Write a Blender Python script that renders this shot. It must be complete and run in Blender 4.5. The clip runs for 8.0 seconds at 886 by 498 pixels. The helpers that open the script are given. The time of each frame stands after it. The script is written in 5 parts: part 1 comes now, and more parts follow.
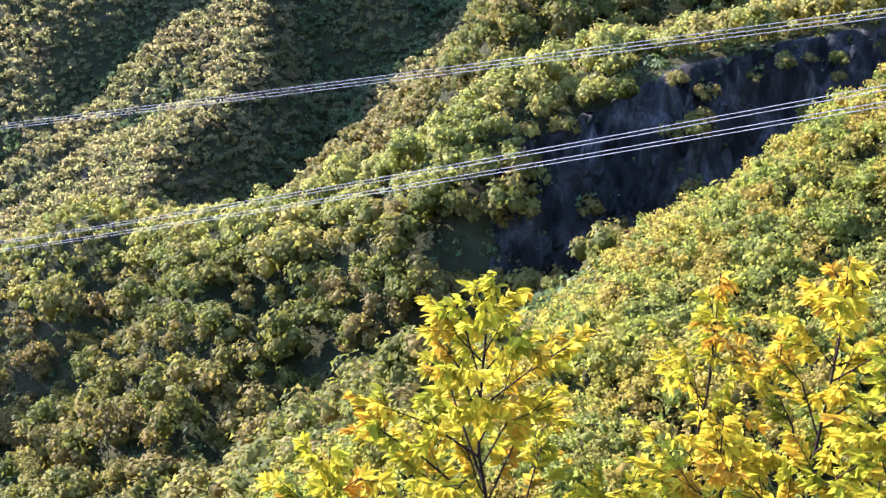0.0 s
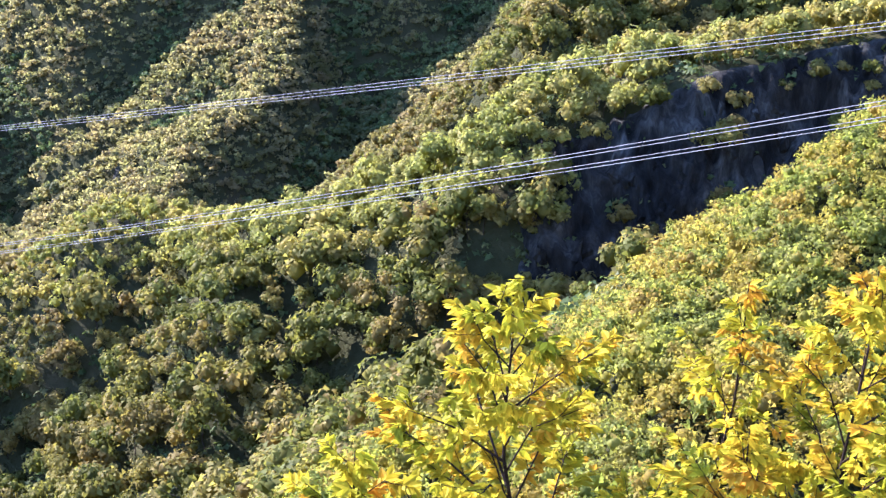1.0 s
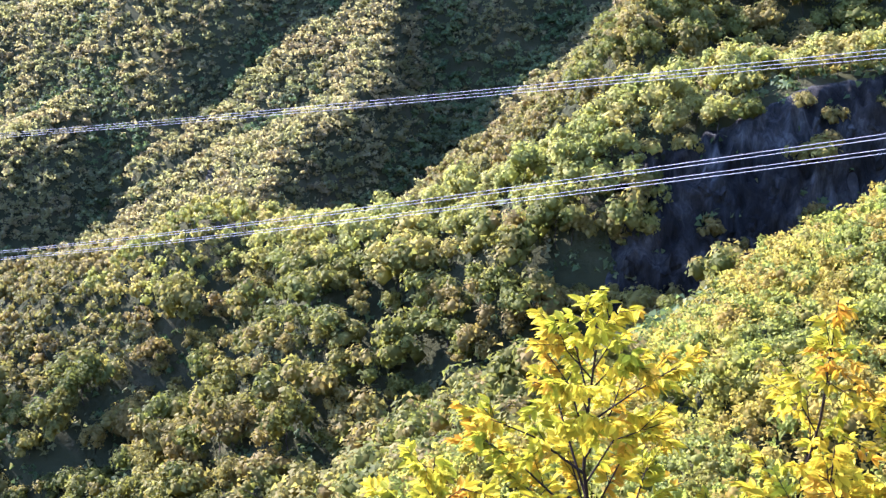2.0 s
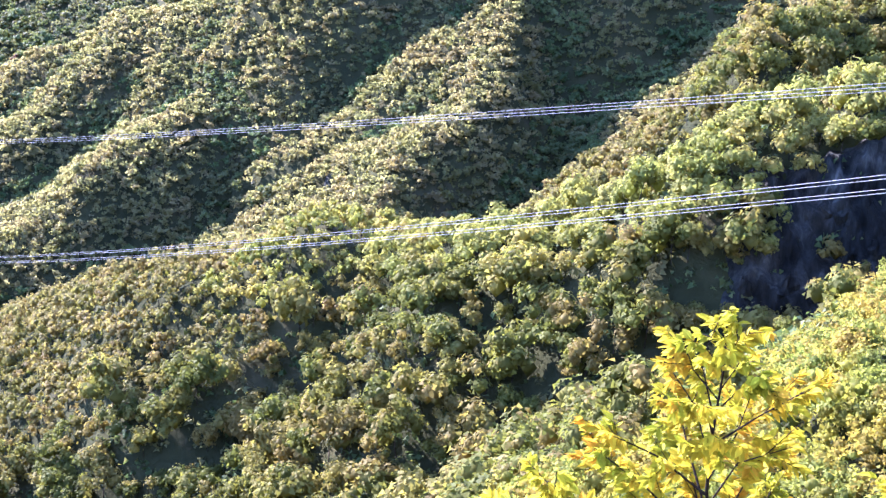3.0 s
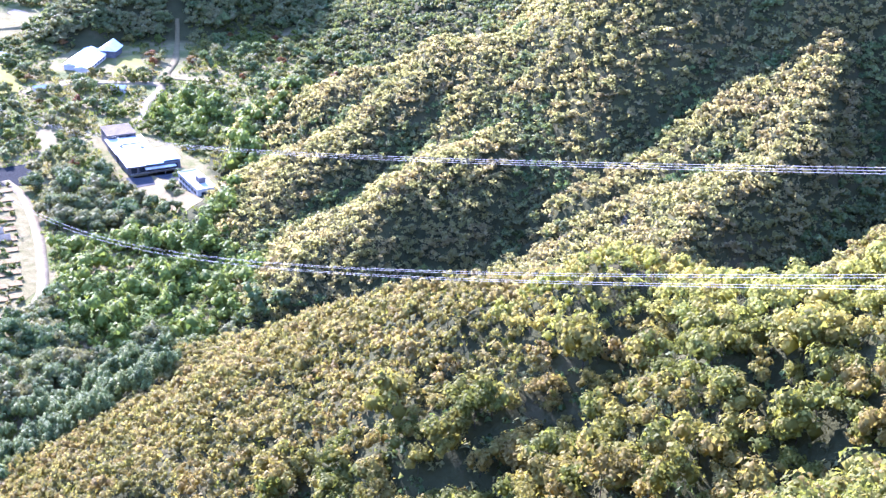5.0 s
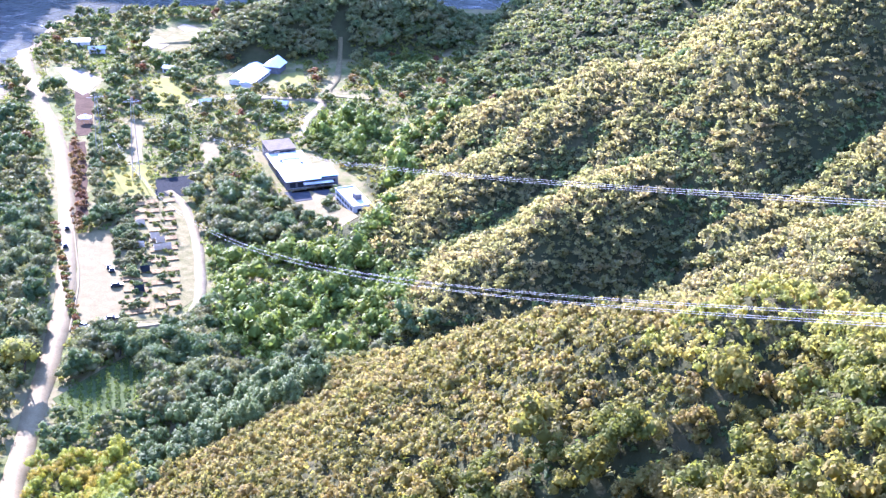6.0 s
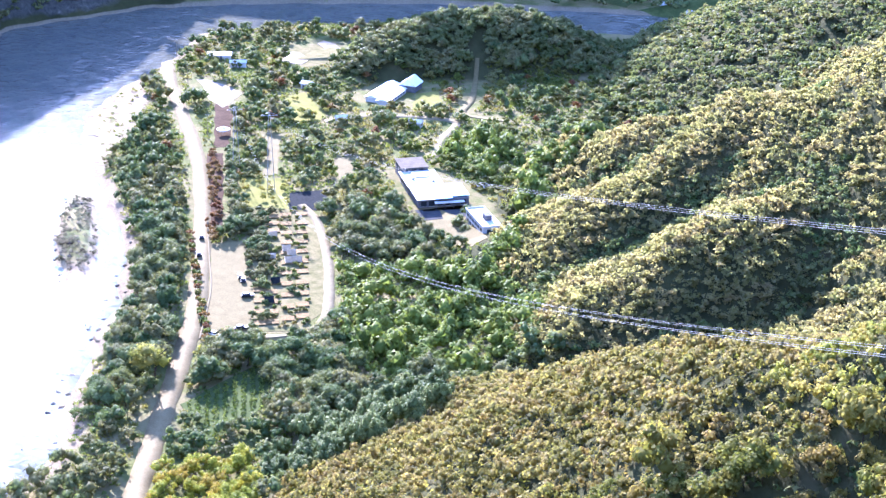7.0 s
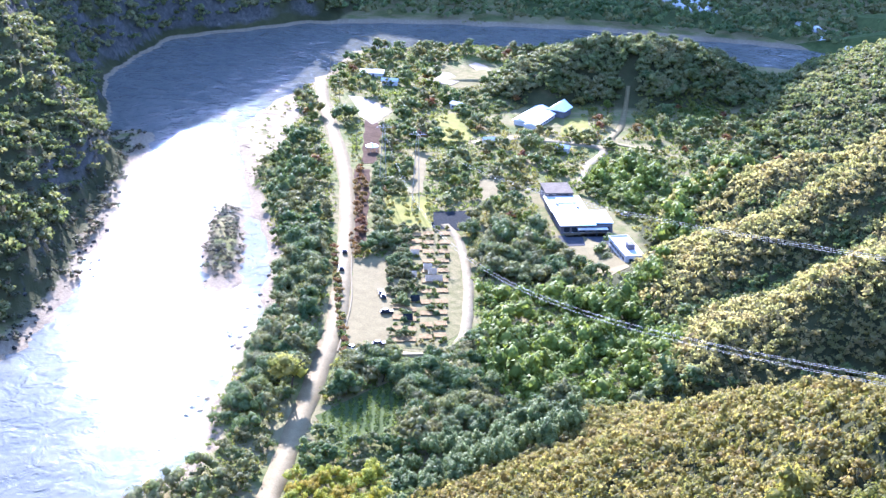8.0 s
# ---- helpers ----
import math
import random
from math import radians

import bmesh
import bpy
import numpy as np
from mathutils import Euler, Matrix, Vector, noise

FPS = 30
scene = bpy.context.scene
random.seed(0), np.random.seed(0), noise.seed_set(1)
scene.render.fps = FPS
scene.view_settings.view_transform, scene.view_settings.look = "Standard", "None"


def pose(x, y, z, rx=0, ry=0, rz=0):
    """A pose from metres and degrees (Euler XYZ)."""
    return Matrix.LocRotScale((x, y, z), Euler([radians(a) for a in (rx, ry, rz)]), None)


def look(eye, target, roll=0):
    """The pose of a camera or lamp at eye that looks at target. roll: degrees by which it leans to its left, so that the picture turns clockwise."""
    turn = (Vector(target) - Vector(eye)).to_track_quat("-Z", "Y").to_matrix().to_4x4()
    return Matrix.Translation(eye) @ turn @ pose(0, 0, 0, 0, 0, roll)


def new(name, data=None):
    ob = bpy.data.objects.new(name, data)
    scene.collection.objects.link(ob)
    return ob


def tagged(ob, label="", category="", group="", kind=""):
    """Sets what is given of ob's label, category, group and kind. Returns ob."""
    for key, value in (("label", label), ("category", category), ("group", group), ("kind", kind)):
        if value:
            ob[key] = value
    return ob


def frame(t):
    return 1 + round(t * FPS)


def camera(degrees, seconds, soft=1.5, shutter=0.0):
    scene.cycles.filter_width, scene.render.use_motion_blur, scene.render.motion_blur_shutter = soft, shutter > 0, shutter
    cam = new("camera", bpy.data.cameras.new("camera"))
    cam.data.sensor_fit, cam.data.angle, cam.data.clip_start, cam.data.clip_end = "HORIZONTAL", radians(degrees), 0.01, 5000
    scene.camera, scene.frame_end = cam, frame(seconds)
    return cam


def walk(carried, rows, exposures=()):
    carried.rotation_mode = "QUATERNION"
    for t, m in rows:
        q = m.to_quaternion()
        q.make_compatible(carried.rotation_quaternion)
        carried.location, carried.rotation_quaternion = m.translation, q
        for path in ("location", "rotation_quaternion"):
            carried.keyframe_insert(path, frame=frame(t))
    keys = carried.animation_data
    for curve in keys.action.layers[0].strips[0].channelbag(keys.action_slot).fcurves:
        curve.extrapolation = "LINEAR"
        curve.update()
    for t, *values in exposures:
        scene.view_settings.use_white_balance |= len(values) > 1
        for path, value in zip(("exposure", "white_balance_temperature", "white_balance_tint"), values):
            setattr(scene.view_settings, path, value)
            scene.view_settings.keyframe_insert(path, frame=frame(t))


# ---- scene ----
# ================= camera =================
EYE_Z = 210.0
cam = camera(33.1, 8.0, soft=1.4)
# seconds, x, y, z, yaw, pitch, roll
PATH = [
    (0.0, 0, 0.0, EYE_Z, -0.000, -26.000, 1.000),
    (0.5, 0, 0.0, EYE_Z, 0.378, -25.955, 1.148),
    (1.0, 0.01, 0.0, EYE_Z, 1.241, -25.876, 1.273),
    (1.5, 0.04, 0.0, EYE_Z, 2.941, -25.773, 1.269),
    (3.0, -0.1, 0.0, EYE_Z, 9.829, -25.294, 1.000),
    (3.5, -0.23, 0.0, EYE_Z, 12.571, -25.092, 0.955),
    (4.0, -0.3, 0.0, EYE_Z, 15.172, -24.804, 1.073),
    (4.5, -0.36, 0.0, EYE_Z, 18.436, -24.503, 1.347),
    (5.0, -0.43, 0.0, EYE_Z, 22.130, -24.134, 1.483),
    (6.5, -0.6, 0.0, EYE_Z, 31.253, -23.044, 1.192),
    (7.0, -0.66, 0.0, EYE_Z, 33.884, -22.690, 1.444),
    (7.5, -0.72, 0.0, EYE_Z, 36.688, -22.323, 1.763),
    (8.0, -0.78, 0.0, EYE_Z, 39.760, -21.978, 2.228),
]
walk(cam, [(t, Matrix.Translation((x, y, z)) @ pose(0, 0, 0, 0, 0, yaw) @ pose(0, 0, 0, 90 + pitch, 0, 0) @ pose(0, 0, 0, 0, 0, roll)) for t, x, y, z, yaw, pitch, roll in PATH],
     exposures=[(0.0, 2.43, 5030, 35), (1.5, 2.56, 4950, 38), (3.0, 2.93, 4800, 42), (4.5, 3.22, 4750, 44), (6.5, 3.08, 4780, 41), (8.0, 2.93, 4780, 33)])

# ================= light =================
SUN_AZ, SUN_EL = -52.0, 24.0
world = bpy.data.worlds.new("sky")
scene.world = world
world.use_nodes = True
wn = world.node_tree.nodes
sky = wn.new("ShaderNodeTexSky")
sky.sky_type = 'NISHITA'
sky.sun_disc = False
sky.sun_elevation = radians(SUN_EL)
sky.sun_rotation = radians(SUN_AZ)
sky.altitude = 300
sky.dust_density = 0.25
sky.ozone_density = 0.7
wn["Background"].inputs["Strength"].default_value = 0.145
world.node_tree.links.new(sky.outputs["Color"], wn["Background"].inputs["Color"])

sun_data = bpy.data.lights.new("sun", 'SUN')
sun_data.energy = 4.7
sun_data.angle = radians(0.55)
sun_data.color = (1.0, 0.90, 0.70)
sun = new("sun", sun_data)
SUN_DIR = Vector((math.sin(radians(SUN_AZ)) * math.cos(radians(SUN_EL)), math.cos(radians(SUN_AZ)) * math.cos(radians(SUN_EL)), math.sin(radians(SUN_EL))))
sun.matrix_basis = look(SUN_DIR * 900, (0, 0, 0))

# ================= materials =================


def mat_base(name):
    m = bpy.data.materials.new(name)
    m.use_nodes = True
    nt = m.node_tree
    bsdf = nt.nodes["Principled BSDF"]
    return m, nt, bsdf


def node(nt, kind, **kw):
    n = nt.nodes.new(kind)
    for k, v in kw.items():
        n.inputs[k].default_value = v
    return n


def ramp(nt, fac, stops):
    r = nt.nodes.new("ShaderNodeValToRGB")
    els = r.color_ramp.elements
    while len(els) < len(stops):
        els.new(0.5)
    for e, (p, c) in zip(els, stops):
        e.position = p
        e.color = (*c, 1)
    nt.links.new(fac, r.inputs["Fac"])
    return r.outputs["Color"]


def mixc(nt, fac, a, b, blend='MIX'):
    n = nt.nodes.new("ShaderNodeMix")
    n.data_type = 'RGBA'
    n.blend_type = blend
    for sock, v in ((n.inputs[0], fac), (n.inputs[6], a), (n.inputs[7], b)):
        if isinstance(v, (int, float)):
            sock.default_value = v
        elif isinstance(v, tuple):
            sock.default_value = (*v, 1)
        else:
            nt.links.new(v, sock)
    return n.outputs[2]


def leaf_mat(name, tints, cell=6.0, spread=0.32, trans=0.45, rough=0.6, patch=60.0):
    """Leaves: a tint for each crown-sized cell, a slow drift over the slope and a change from leaf to leaf."""
    m, nt, b = mat_base(name)
    geo = nt.nodes.new("ShaderNodeNewGeometry")
    vor = node(nt, "ShaderNodeTexVoronoi", Scale=1.0 / cell)
    nt.links.new(geo.outputs["Position"], vor.inputs["Vector"])
    sep = nt.nodes.new("ShaderNodeSeparateColor")
    nt.links.new(vor.outputs["Color"], sep.inputs["Color"])
    big = node(nt, "ShaderNodeTexNoise", Scale=1.0 / patch, Detail=2.0)
    nt.links.new(geo.outputs["Position"], big.inputs["Vector"])
    mix = nt.nodes.new("ShaderNodeMath")
    mix.operation = 'MULTIPLY_ADD'
    nt.links.new(big.outputs["Fac"], mix.inputs[0])
    mix.inputs[1].default_value = 0.9
    nt.links.new(sep.outputs["Red"], mix.inputs[2])
    sub = nt.nodes.new("ShaderNodeMath")
    sub.operation = 'SUBTRACT'
    nt.links.new(mix.outputs[0], sub.inputs[0])
    sub.inputs[1].default_value = 0.45
    n = len(tints)
    col = ramp(nt, sub.outputs[0], [((i + 0.5) / n, c) for i, c in enumerate(tints)])
    mr = node(nt, "ShaderNodeMapRange")
    mr.inputs["To Min"].default_value = 1.0 - spread
    mr.inputs["To Max"].default_value = 1.0 + spread
    nt.links.new(geo.outputs["Random Per Island"], mr.inputs["Value"])
    gray = nt.nodes.new("ShaderNodeCombineColor")
    for k in ("Red", "Green", "Blue"):
        nt.links.new(mr.outputs["Result"], gray.inputs[k])
    col = mixc(nt, 1.0, col, gray.outputs["Color"], 'MULTIPLY')
    nt.links.new(col, b.inputs["Base Color"])
    b.inputs["Roughness"].default_value = rough
    b.inputs["Specular IOR Level"].default_value = 0.06
    tr = nt.nodes.new("ShaderNodeBsdfTranslucent")
    warm = mixc(nt, 1.0, col, (1.08, 1.12, 0.72), 'MULTIPLY')
    nt.links.new(warm, tr.inputs["Color"])
    ms = nt.nodes.new("ShaderNodeMixShader")
    ms.inputs[0].default_value = trans
    nt.links.new(b.outputs[0], ms.inputs[1])
    nt.links.new(tr.outputs[0], ms.inputs[2])
    nt.links.new(ms.outputs[0], nt.nodes["Material Output"].inputs["Surface"])
    return m


def plain_mat(name, a, b_col, scale=1.0, rough=0.8, metal=0.0, bump=0.3, fine=8.0, spec=0.015, dist=0.05):
    """Two tints blotched at one scale, with finer grain and relief over it."""
    m, nt, b = mat_base(name)
    geo = nt.nodes.new("ShaderNodeNewGeometry")
    n1 = node(nt, "ShaderNodeTexNoise", Scale=scale, Detail=4.0, Roughness=0.6)
    n2 = node(nt, "ShaderNodeTexNoise", Scale=scale * fine, Detail=3.0, Roughness=0.7)
    for n in (n1, n2):
        nt.links.new(geo.outputs["Position"], n.inputs["Vector"])
    col = ramp(nt, n1.outputs["Fac"], [(0.32, a), (0.68, b_col)])
    grain = ramp(nt, n2.outputs["Fac"], [(0.3, (0.75, 0.75, 0.75)), (0.7, (1.2, 1.2, 1.2))])
    nt.links.new(mixc(nt, 1.0, col, grain, 'MULTIPLY'), b.inputs["Base Color"])
    b.inputs["Roughness"].default_value = rough
    b.inputs["Metallic"].default_value = metal
    b.inputs["Specular IOR Level"].default_value = spec
    bp = node(nt, "ShaderNodeBump", Strength=bump, Distance=dist)
    nt.links.new(n2.outputs["Fac"], bp.inputs["Height"])
    nt.links.new(bp.outputs["Normal"], b.inputs["Normal"])
    return m


M = {}
M["oak"] = leaf_mat("oak_leaves", [(0.13, 0.135, 0.028), (0.2, 0.185, 0.038), (0.265, 0.225, 0.056), (0.245, 0.18, 0.05), (0.165, 0.168, 0.035)], cell=6.5, trans=0.5, spread=0.25)
# distant haze is mixed into these oak tints: paler, greyer, more blue
M["oak_far"] = leaf_mat("hazed_oak_leaves", [(0.24, 0.225, 0.092), (0.305, 0.268, 0.118), (0.34, 0.288, 0.14), (0.305, 0.243, 0.117), (0.25, 0.237, 0.10)], cell=6.0, trans=0.7, spread=0.15)
M["oak_spur"] = leaf_mat("tawny_oak_leaves", [(0.20, 0.178, 0.05), (0.27, 0.225, 0.068), (0.305, 0.245, 0.082), (0.268, 0.198, 0.068), (0.212, 0.19, 0.055)], cell=5.0, trans=0.55, spread=0.25)
# raised tints carry the crest's strong sun; light valley trees share them
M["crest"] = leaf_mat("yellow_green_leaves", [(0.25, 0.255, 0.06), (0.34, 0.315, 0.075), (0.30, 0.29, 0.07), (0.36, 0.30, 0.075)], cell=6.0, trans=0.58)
M["scrub"] = leaf_mat("hillside_scrub_leaves", [(0.20, 0.22, 0.04), (0.29, 0.275, 0.046), (0.37, 0.30, 0.048), (0.34, 0.25, 0.052), (0.25, 0.258, 0.055)], cell=2.6, patch=30, trans=0.6)
M["gold"] = leaf_mat("golden_leaves", [(0.34, 0.33, 0.011), (0.53, 0.43, 0.011), (0.60, 0.44, 0.012), (0.41, 0.39, 0.014), (0.57, 0.33, 0.013)], cell=0.35, spread=0.3, trans=0.5, patch=2.0)
M["valley"] = leaf_mat("valley_tree_leaves", [(0.085, 0.122, 0.042), (0.13, 0.165, 0.055), (0.17, 0.19, 0.066), (0.20, 0.18, 0.07), (0.105, 0.145, 0.05), (0.155, 0.15, 0.058)], cell=9.0, spread=0.22, trans=0.42)
M["meadow"] = leaf_mat("meadow_leaves", [(0.115, 0.142, 0.028), (0.165, 0.178, 0.036), (0.195, 0.165, 0.05), (0.125, 0.152, 0.038)], cell=9.0)
M["rust"] = leaf_mat("russet_leaves", [(0.20, 0.10, 0.035), (0.17, 0.075, 0.04), (0.22, 0.14, 0.04)], cell=6.0)
M["pine"] = leaf_mat("pine_needles", [(0.085, 0.11, 0.034), (0.12, 0.148, 0.042), (0.15, 0.172, 0.05)], cell=5.0, trans=0.15)
M["vine"] = leaf_mat("vine_leaves", [(0.140, 0.177, 0.031), (0.216, 0.241, 0.041), (0.108, 0.143, 0.031)], cell=4.0, trans=0.35)
M["gold_road"] = leaf_mat("roadside_golden_leaves", [(0.26, 0.27, 0.035), (0.36, 0.32, 0.035), (0.22, 0.25, 0.04), (0.34, 0.26, 0.04)], cell=5.0)
M["dry"] = leaf_mat("dry_brush_leaves", [(0.10, 0.09, 0.058), (0.14, 0.12, 0.08), (0.12, 0.115, 0.06), (0.09, 0.095, 0.055)], cell=3.0)
M["hazel"] = leaf_mat("far_hill_leaves", [(0.12, 0.14, 0.05), (0.18, 0.185, 0.07), (0.22, 0.20, 0.085), (0.14, 0.16, 0.055)], cell=8.0, spread=0.22)
M["tarp"] = plain_mat("dark_tarpaulin", (0.016, 0.018, 0.018), (0.028, 0.03, 0.03), scale=1.0, rough=0.95)
M["bark"] = plain_mat("bark", (0.04, 0.03, 0.02), (0.09, 0.072, 0.055), scale=3.0, rough=0.9)
M["dark_bark"] = plain_mat("dark_twig_bark", (0.022, 0.015, 0.010), (0.05, 0.036, 0.026), scale=6.0, rough=0.85)
M["ground"] = plain_mat("forest_floor", (0.045, 0.04, 0.02), (0.11, 0.09, 0.045), scale=0.12, rough=0.95, fine=12, dist=0.2)
M["gravel"] = plain_mat("river_gravel", (0.15, 0.118, 0.07), (0.28, 0.225, 0.14), scale=0.15, rough=0.9, fine=14)
M["asphalt"] = plain_mat("sun_bleached_road", (0.16, 0.124, 0.058), (0.205, 0.162, 0.08), scale=0.25, rough=0.8, fine=12, spec=0.05)
M["parking"] = plain_mat("parking_gravel", (0.13, 0.104, 0.044), (0.165, 0.134, 0.06), scale=0.2, rough=0.9, fine=12, spec=0.05)
M["tarmac"] = plain_mat("dark_asphalt", (0.045, 0.045, 0.047), (0.065, 0.064, 0.064), scale=0.3, rough=0.9, fine=12)
M["path"] = plain_mat("pale_concrete", (0.17, 0.138, 0.075), (0.22, 0.182, 0.105), scale=0.3, rough=0.9, spec=0.03)
M["grass"] = plain_mat("meadow_grass", (0.14, 0.138, 0.032), (0.21, 0.185, 0.05), scale=0.15, rough=0.9, fine=15)
M["soil"] = plain_mat("reddish_soil", (0.05, 0.032, 0.02), (0.085, 0.055, 0.034), scale=0.2, rough=0.95)
M["camp_earth"] = plain_mat("camp_earth", (0.105, 0.098, 0.036), (0.19, 0.155, 0.075), scale=0.25, rough=0.95)
M["canvas"] = plain_mat("tent_canvas", (0.38, 0.34, 0.26), (0.48, 0.44, 0.35), scale=0.6, rough=0.8, bump=0.1)
M["sand"] = plain_mat("pale_sand", (0.20, 0.168, 0.115), (0.30, 0.25, 0.18), scale=0.12, rough=0.85)
M["crop"] = plain_mat("field_crop", (0.045, 0.06, 0.018), (0.08, 0.095, 0.03), scale=0.3, rough=0.9, fine=10)
M["roof"] = plain_mat("pale_metal_roof", (0.48, 0.465, 0.43), (0.57, 0.555, 0.515), scale=0.3, rough=0.5, spec=0.15, bump=0.05)
M["white"] = plain_mat("white_roof_paint", (0.74, 0.73, 0.71), (0.82, 0.81, 0.79), scale=0.3, rough=0.4, spec=0.4, bump=0.05)
M["roof_brown"] = plain_mat("brown_roof_felt", (0.095, 0.08, 0.06), (0.14, 0.118, 0.088), scale=0.4, rough=0.8, bump=0.1)
M["roof_blue"] = plain_mat("pale_blue_roof", (0.27, 0.42, 0.50), (0.34, 0.49, 0.57), scale=0.3, rough=0.45, spec=0.3, bump=0.05)
M["wall"] = plain_mat("painted_wall", (0.46, 0.43, 0.38), (0.58, 0.55, 0.50), scale=0.4, rough=0.8, bump=0.1)
M["wall_dark"] = plain_mat("dark_cladding", (0.10, 0.10, 0.11), (0.16, 0.15, 0.15), scale=0.4, rough=0.7, bump=0.1)
M["wood"] = plain_mat("deck_wood", (0.16, 0.105, 0.042), (0.24, 0.165, 0.072), scale=1.0, rough=0.75)
M["wire"] = plain_mat("aluminium_wire", (0.19, 0.19, 0.185), (0.24, 0.237, 0.23), scale=2.0, rough=0.6, metal=0.0, bump=0.0, spec=0.3)
M["steel"] = plain_mat("galvanised_steel", (0.34, 0.35, 0.36), (0.46, 0.47, 0.48), scale=1.0, rough=0.5, metal=0.7)
M["tyre"] = plain_mat("tyre_rubber", (0.02, 0.02, 0.02), (0.03, 0.03, 0.03), rough=0.8)
M["car_dark"] = plain_mat("dark_car_paint", (0.02, 0.022, 0.026), (0.03, 0.032, 0.036), rough=0.5, bump=0.0, spec=0.2)
M["car_white"] = plain_mat("white_car_paint", (0.7, 0.7, 0.7), (0.78, 0.78, 0.78), rough=0.25, bump=0.0, spec=0.7)
M["glass"] = plain_mat("dark_glass", (0.015, 0.02, 0.025), (0.03, 0.035, 0.04), rough=0.35, bump=0.0, spec=0.1)


def sunlit_through(m, share):
    """Lets cloth glow with the light behind it."""
    nt = m.node_tree
    b = nt.nodes["Principled BSDF"]
    tr = nt.nodes.new("ShaderNodeBsdfTranslucent")
    nt.links.new(b.inputs["Base Color"].links[0].from_socket, tr.inputs["Color"])
    ms = nt.nodes.new("ShaderNodeMixShader")
    ms.inputs[0].default_value = share
    nt.links.new(b.outputs[0], ms.inputs[1])
    nt.links.new(tr.outputs[0], ms.inputs[2])
    nt.links.new(ms.outputs[0], nt.nodes["Material Output"].inputs["Surface"])


sunlit_through(M["canvas"], 0.5)


def rock_mat():
    """Grey rock, darkened for the cliff's shade, with pale weathered streaks down the face and rusty blotches."""
    m, nt, b = mat_base("cliff_rock")
    geo = nt.nodes.new("ShaderNodeNewGeometry")
    mp = nt.nodes.new("ShaderNodeMapping")
    mp.inputs["Scale"].default_value = (1.0, 1.0, 0.28)
    nt.links.new(geo.outputs["Position"], mp.inputs["Vector"])
    n1 = node(nt, "ShaderNodeTexNoise", Scale=0.16, Detail=6.0, Roughness=0.7, Distortion=0.6)
    n2 = node(nt, "ShaderNodeTexNoise", Scale=1.3, Detail=5.0, Roughness=0.75)
    n3 = node(nt, "ShaderNodeTexNoise", Scale=0.09, Detail=3.0)
    for n in (n1, n2, n3):
        nt.links.new(mp.outputs["Vector"], n.inputs["Vector"])
    # the near-black end of the ramp paints the face's shadow
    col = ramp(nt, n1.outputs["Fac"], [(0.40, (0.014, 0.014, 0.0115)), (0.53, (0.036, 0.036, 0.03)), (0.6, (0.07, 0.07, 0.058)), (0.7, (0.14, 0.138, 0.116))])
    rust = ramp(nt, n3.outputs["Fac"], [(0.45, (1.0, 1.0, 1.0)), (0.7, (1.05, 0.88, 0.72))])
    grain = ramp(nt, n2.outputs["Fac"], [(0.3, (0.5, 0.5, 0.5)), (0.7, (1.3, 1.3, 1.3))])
    nt.links.new(mixc(nt, 1.0, mixc(nt, 1.0, col, rust, 'MULTIPLY'), grain, 'MULTIPLY'), b.inputs["Base Color"])
    b.inputs["Roughness"].default_value = 0.85
    b.inputs["Specular IOR Level"].default_value = 0.1
    bp = node(nt, "ShaderNodeBump", Strength=0.9, Distance=0.5)
    nt.links.new(n2.outputs["Fac"], bp.inputs["Height"])
    nt.links.new(bp.outputs["Normal"], b.inputs["Normal"])
    return m


M["rock"] = rock_mat()


def water_mat():
    """River water: ripples over slow swells, smoother in some reaches than in others."""
    m, nt, b = mat_base("river_water")
    geo = nt.nodes.new("ShaderNodeNewGeometry")
    n1 = node(nt, "ShaderNodeTexNoise", Scale=0.55, Detail=3.0, Roughness=0.55)
    n2 = node(nt, "ShaderNodeTexNoise", Scale=0.12, Detail=2.0, Roughness=0.5, Distortion=1.2)
    n3 = node(nt, "ShaderNodeTexNoise", Scale=0.34, Detail=4.0, Roughness=0.6, Distortion=1.6)
    for n in (n1, n2, n3):
        nt.links.new(geo.outputs["Position"], n.inputs["Vector"])
    nt.links.new(ramp(nt, n2.outputs["Fac"], [(0.35, (0.075, 0.08, 0.068)), (0.65, (0.105, 0.105, 0.085))]), b.inputs["Base Color"])
    rg = node(nt, "ShaderNodeMapRange")
    for k, v in (("From Min", 0.35), ("From Max", 0.65), ("To Min", 0.0), ("To Max", 0.012)):
        rg.inputs[k].default_value = v
    nt.links.new(n3.outputs["Fac"], rg.inputs["Value"])
    nt.links.new(rg.outputs["Result"], b.inputs["Roughness"])
    b.inputs["IOR"].default_value = 1.33
    b.inputs["Specular IOR Level"].default_value = 0.2
    add = nt.nodes.new("ShaderNodeMath")
    add.operation = 'MULTIPLY_ADD'
    nt.links.new(n2.outputs["Fac"], add.inputs[0])
    add.inputs[1].default_value = 6.0
    nt.links.new(n1.outputs["Fac"], add.inputs[2])
    # some reaches run smoother than others
    ro = node(nt, "ShaderNodeMapRange")
    for k, v in (("From Min", 0.41), ("From Max", 0.53), ("To Min", 0.03), ("To Max", 1.0)):
        ro.inputs[k].default_value = v
    nt.links.new(n3.outputs["Fac"], ro.inputs["Value"])
    bp = node(nt, "ShaderNodeBump", Distance=0.15)
    nt.links.new(ro.outputs["Result"], bp.inputs["Strength"])
    nt.links.new(add.outputs[0], bp.inputs["Height"])
    nt.links.new(bp.outputs["Normal"], b.inputs["Normal"])
    return m


M["water"] = water_mat()

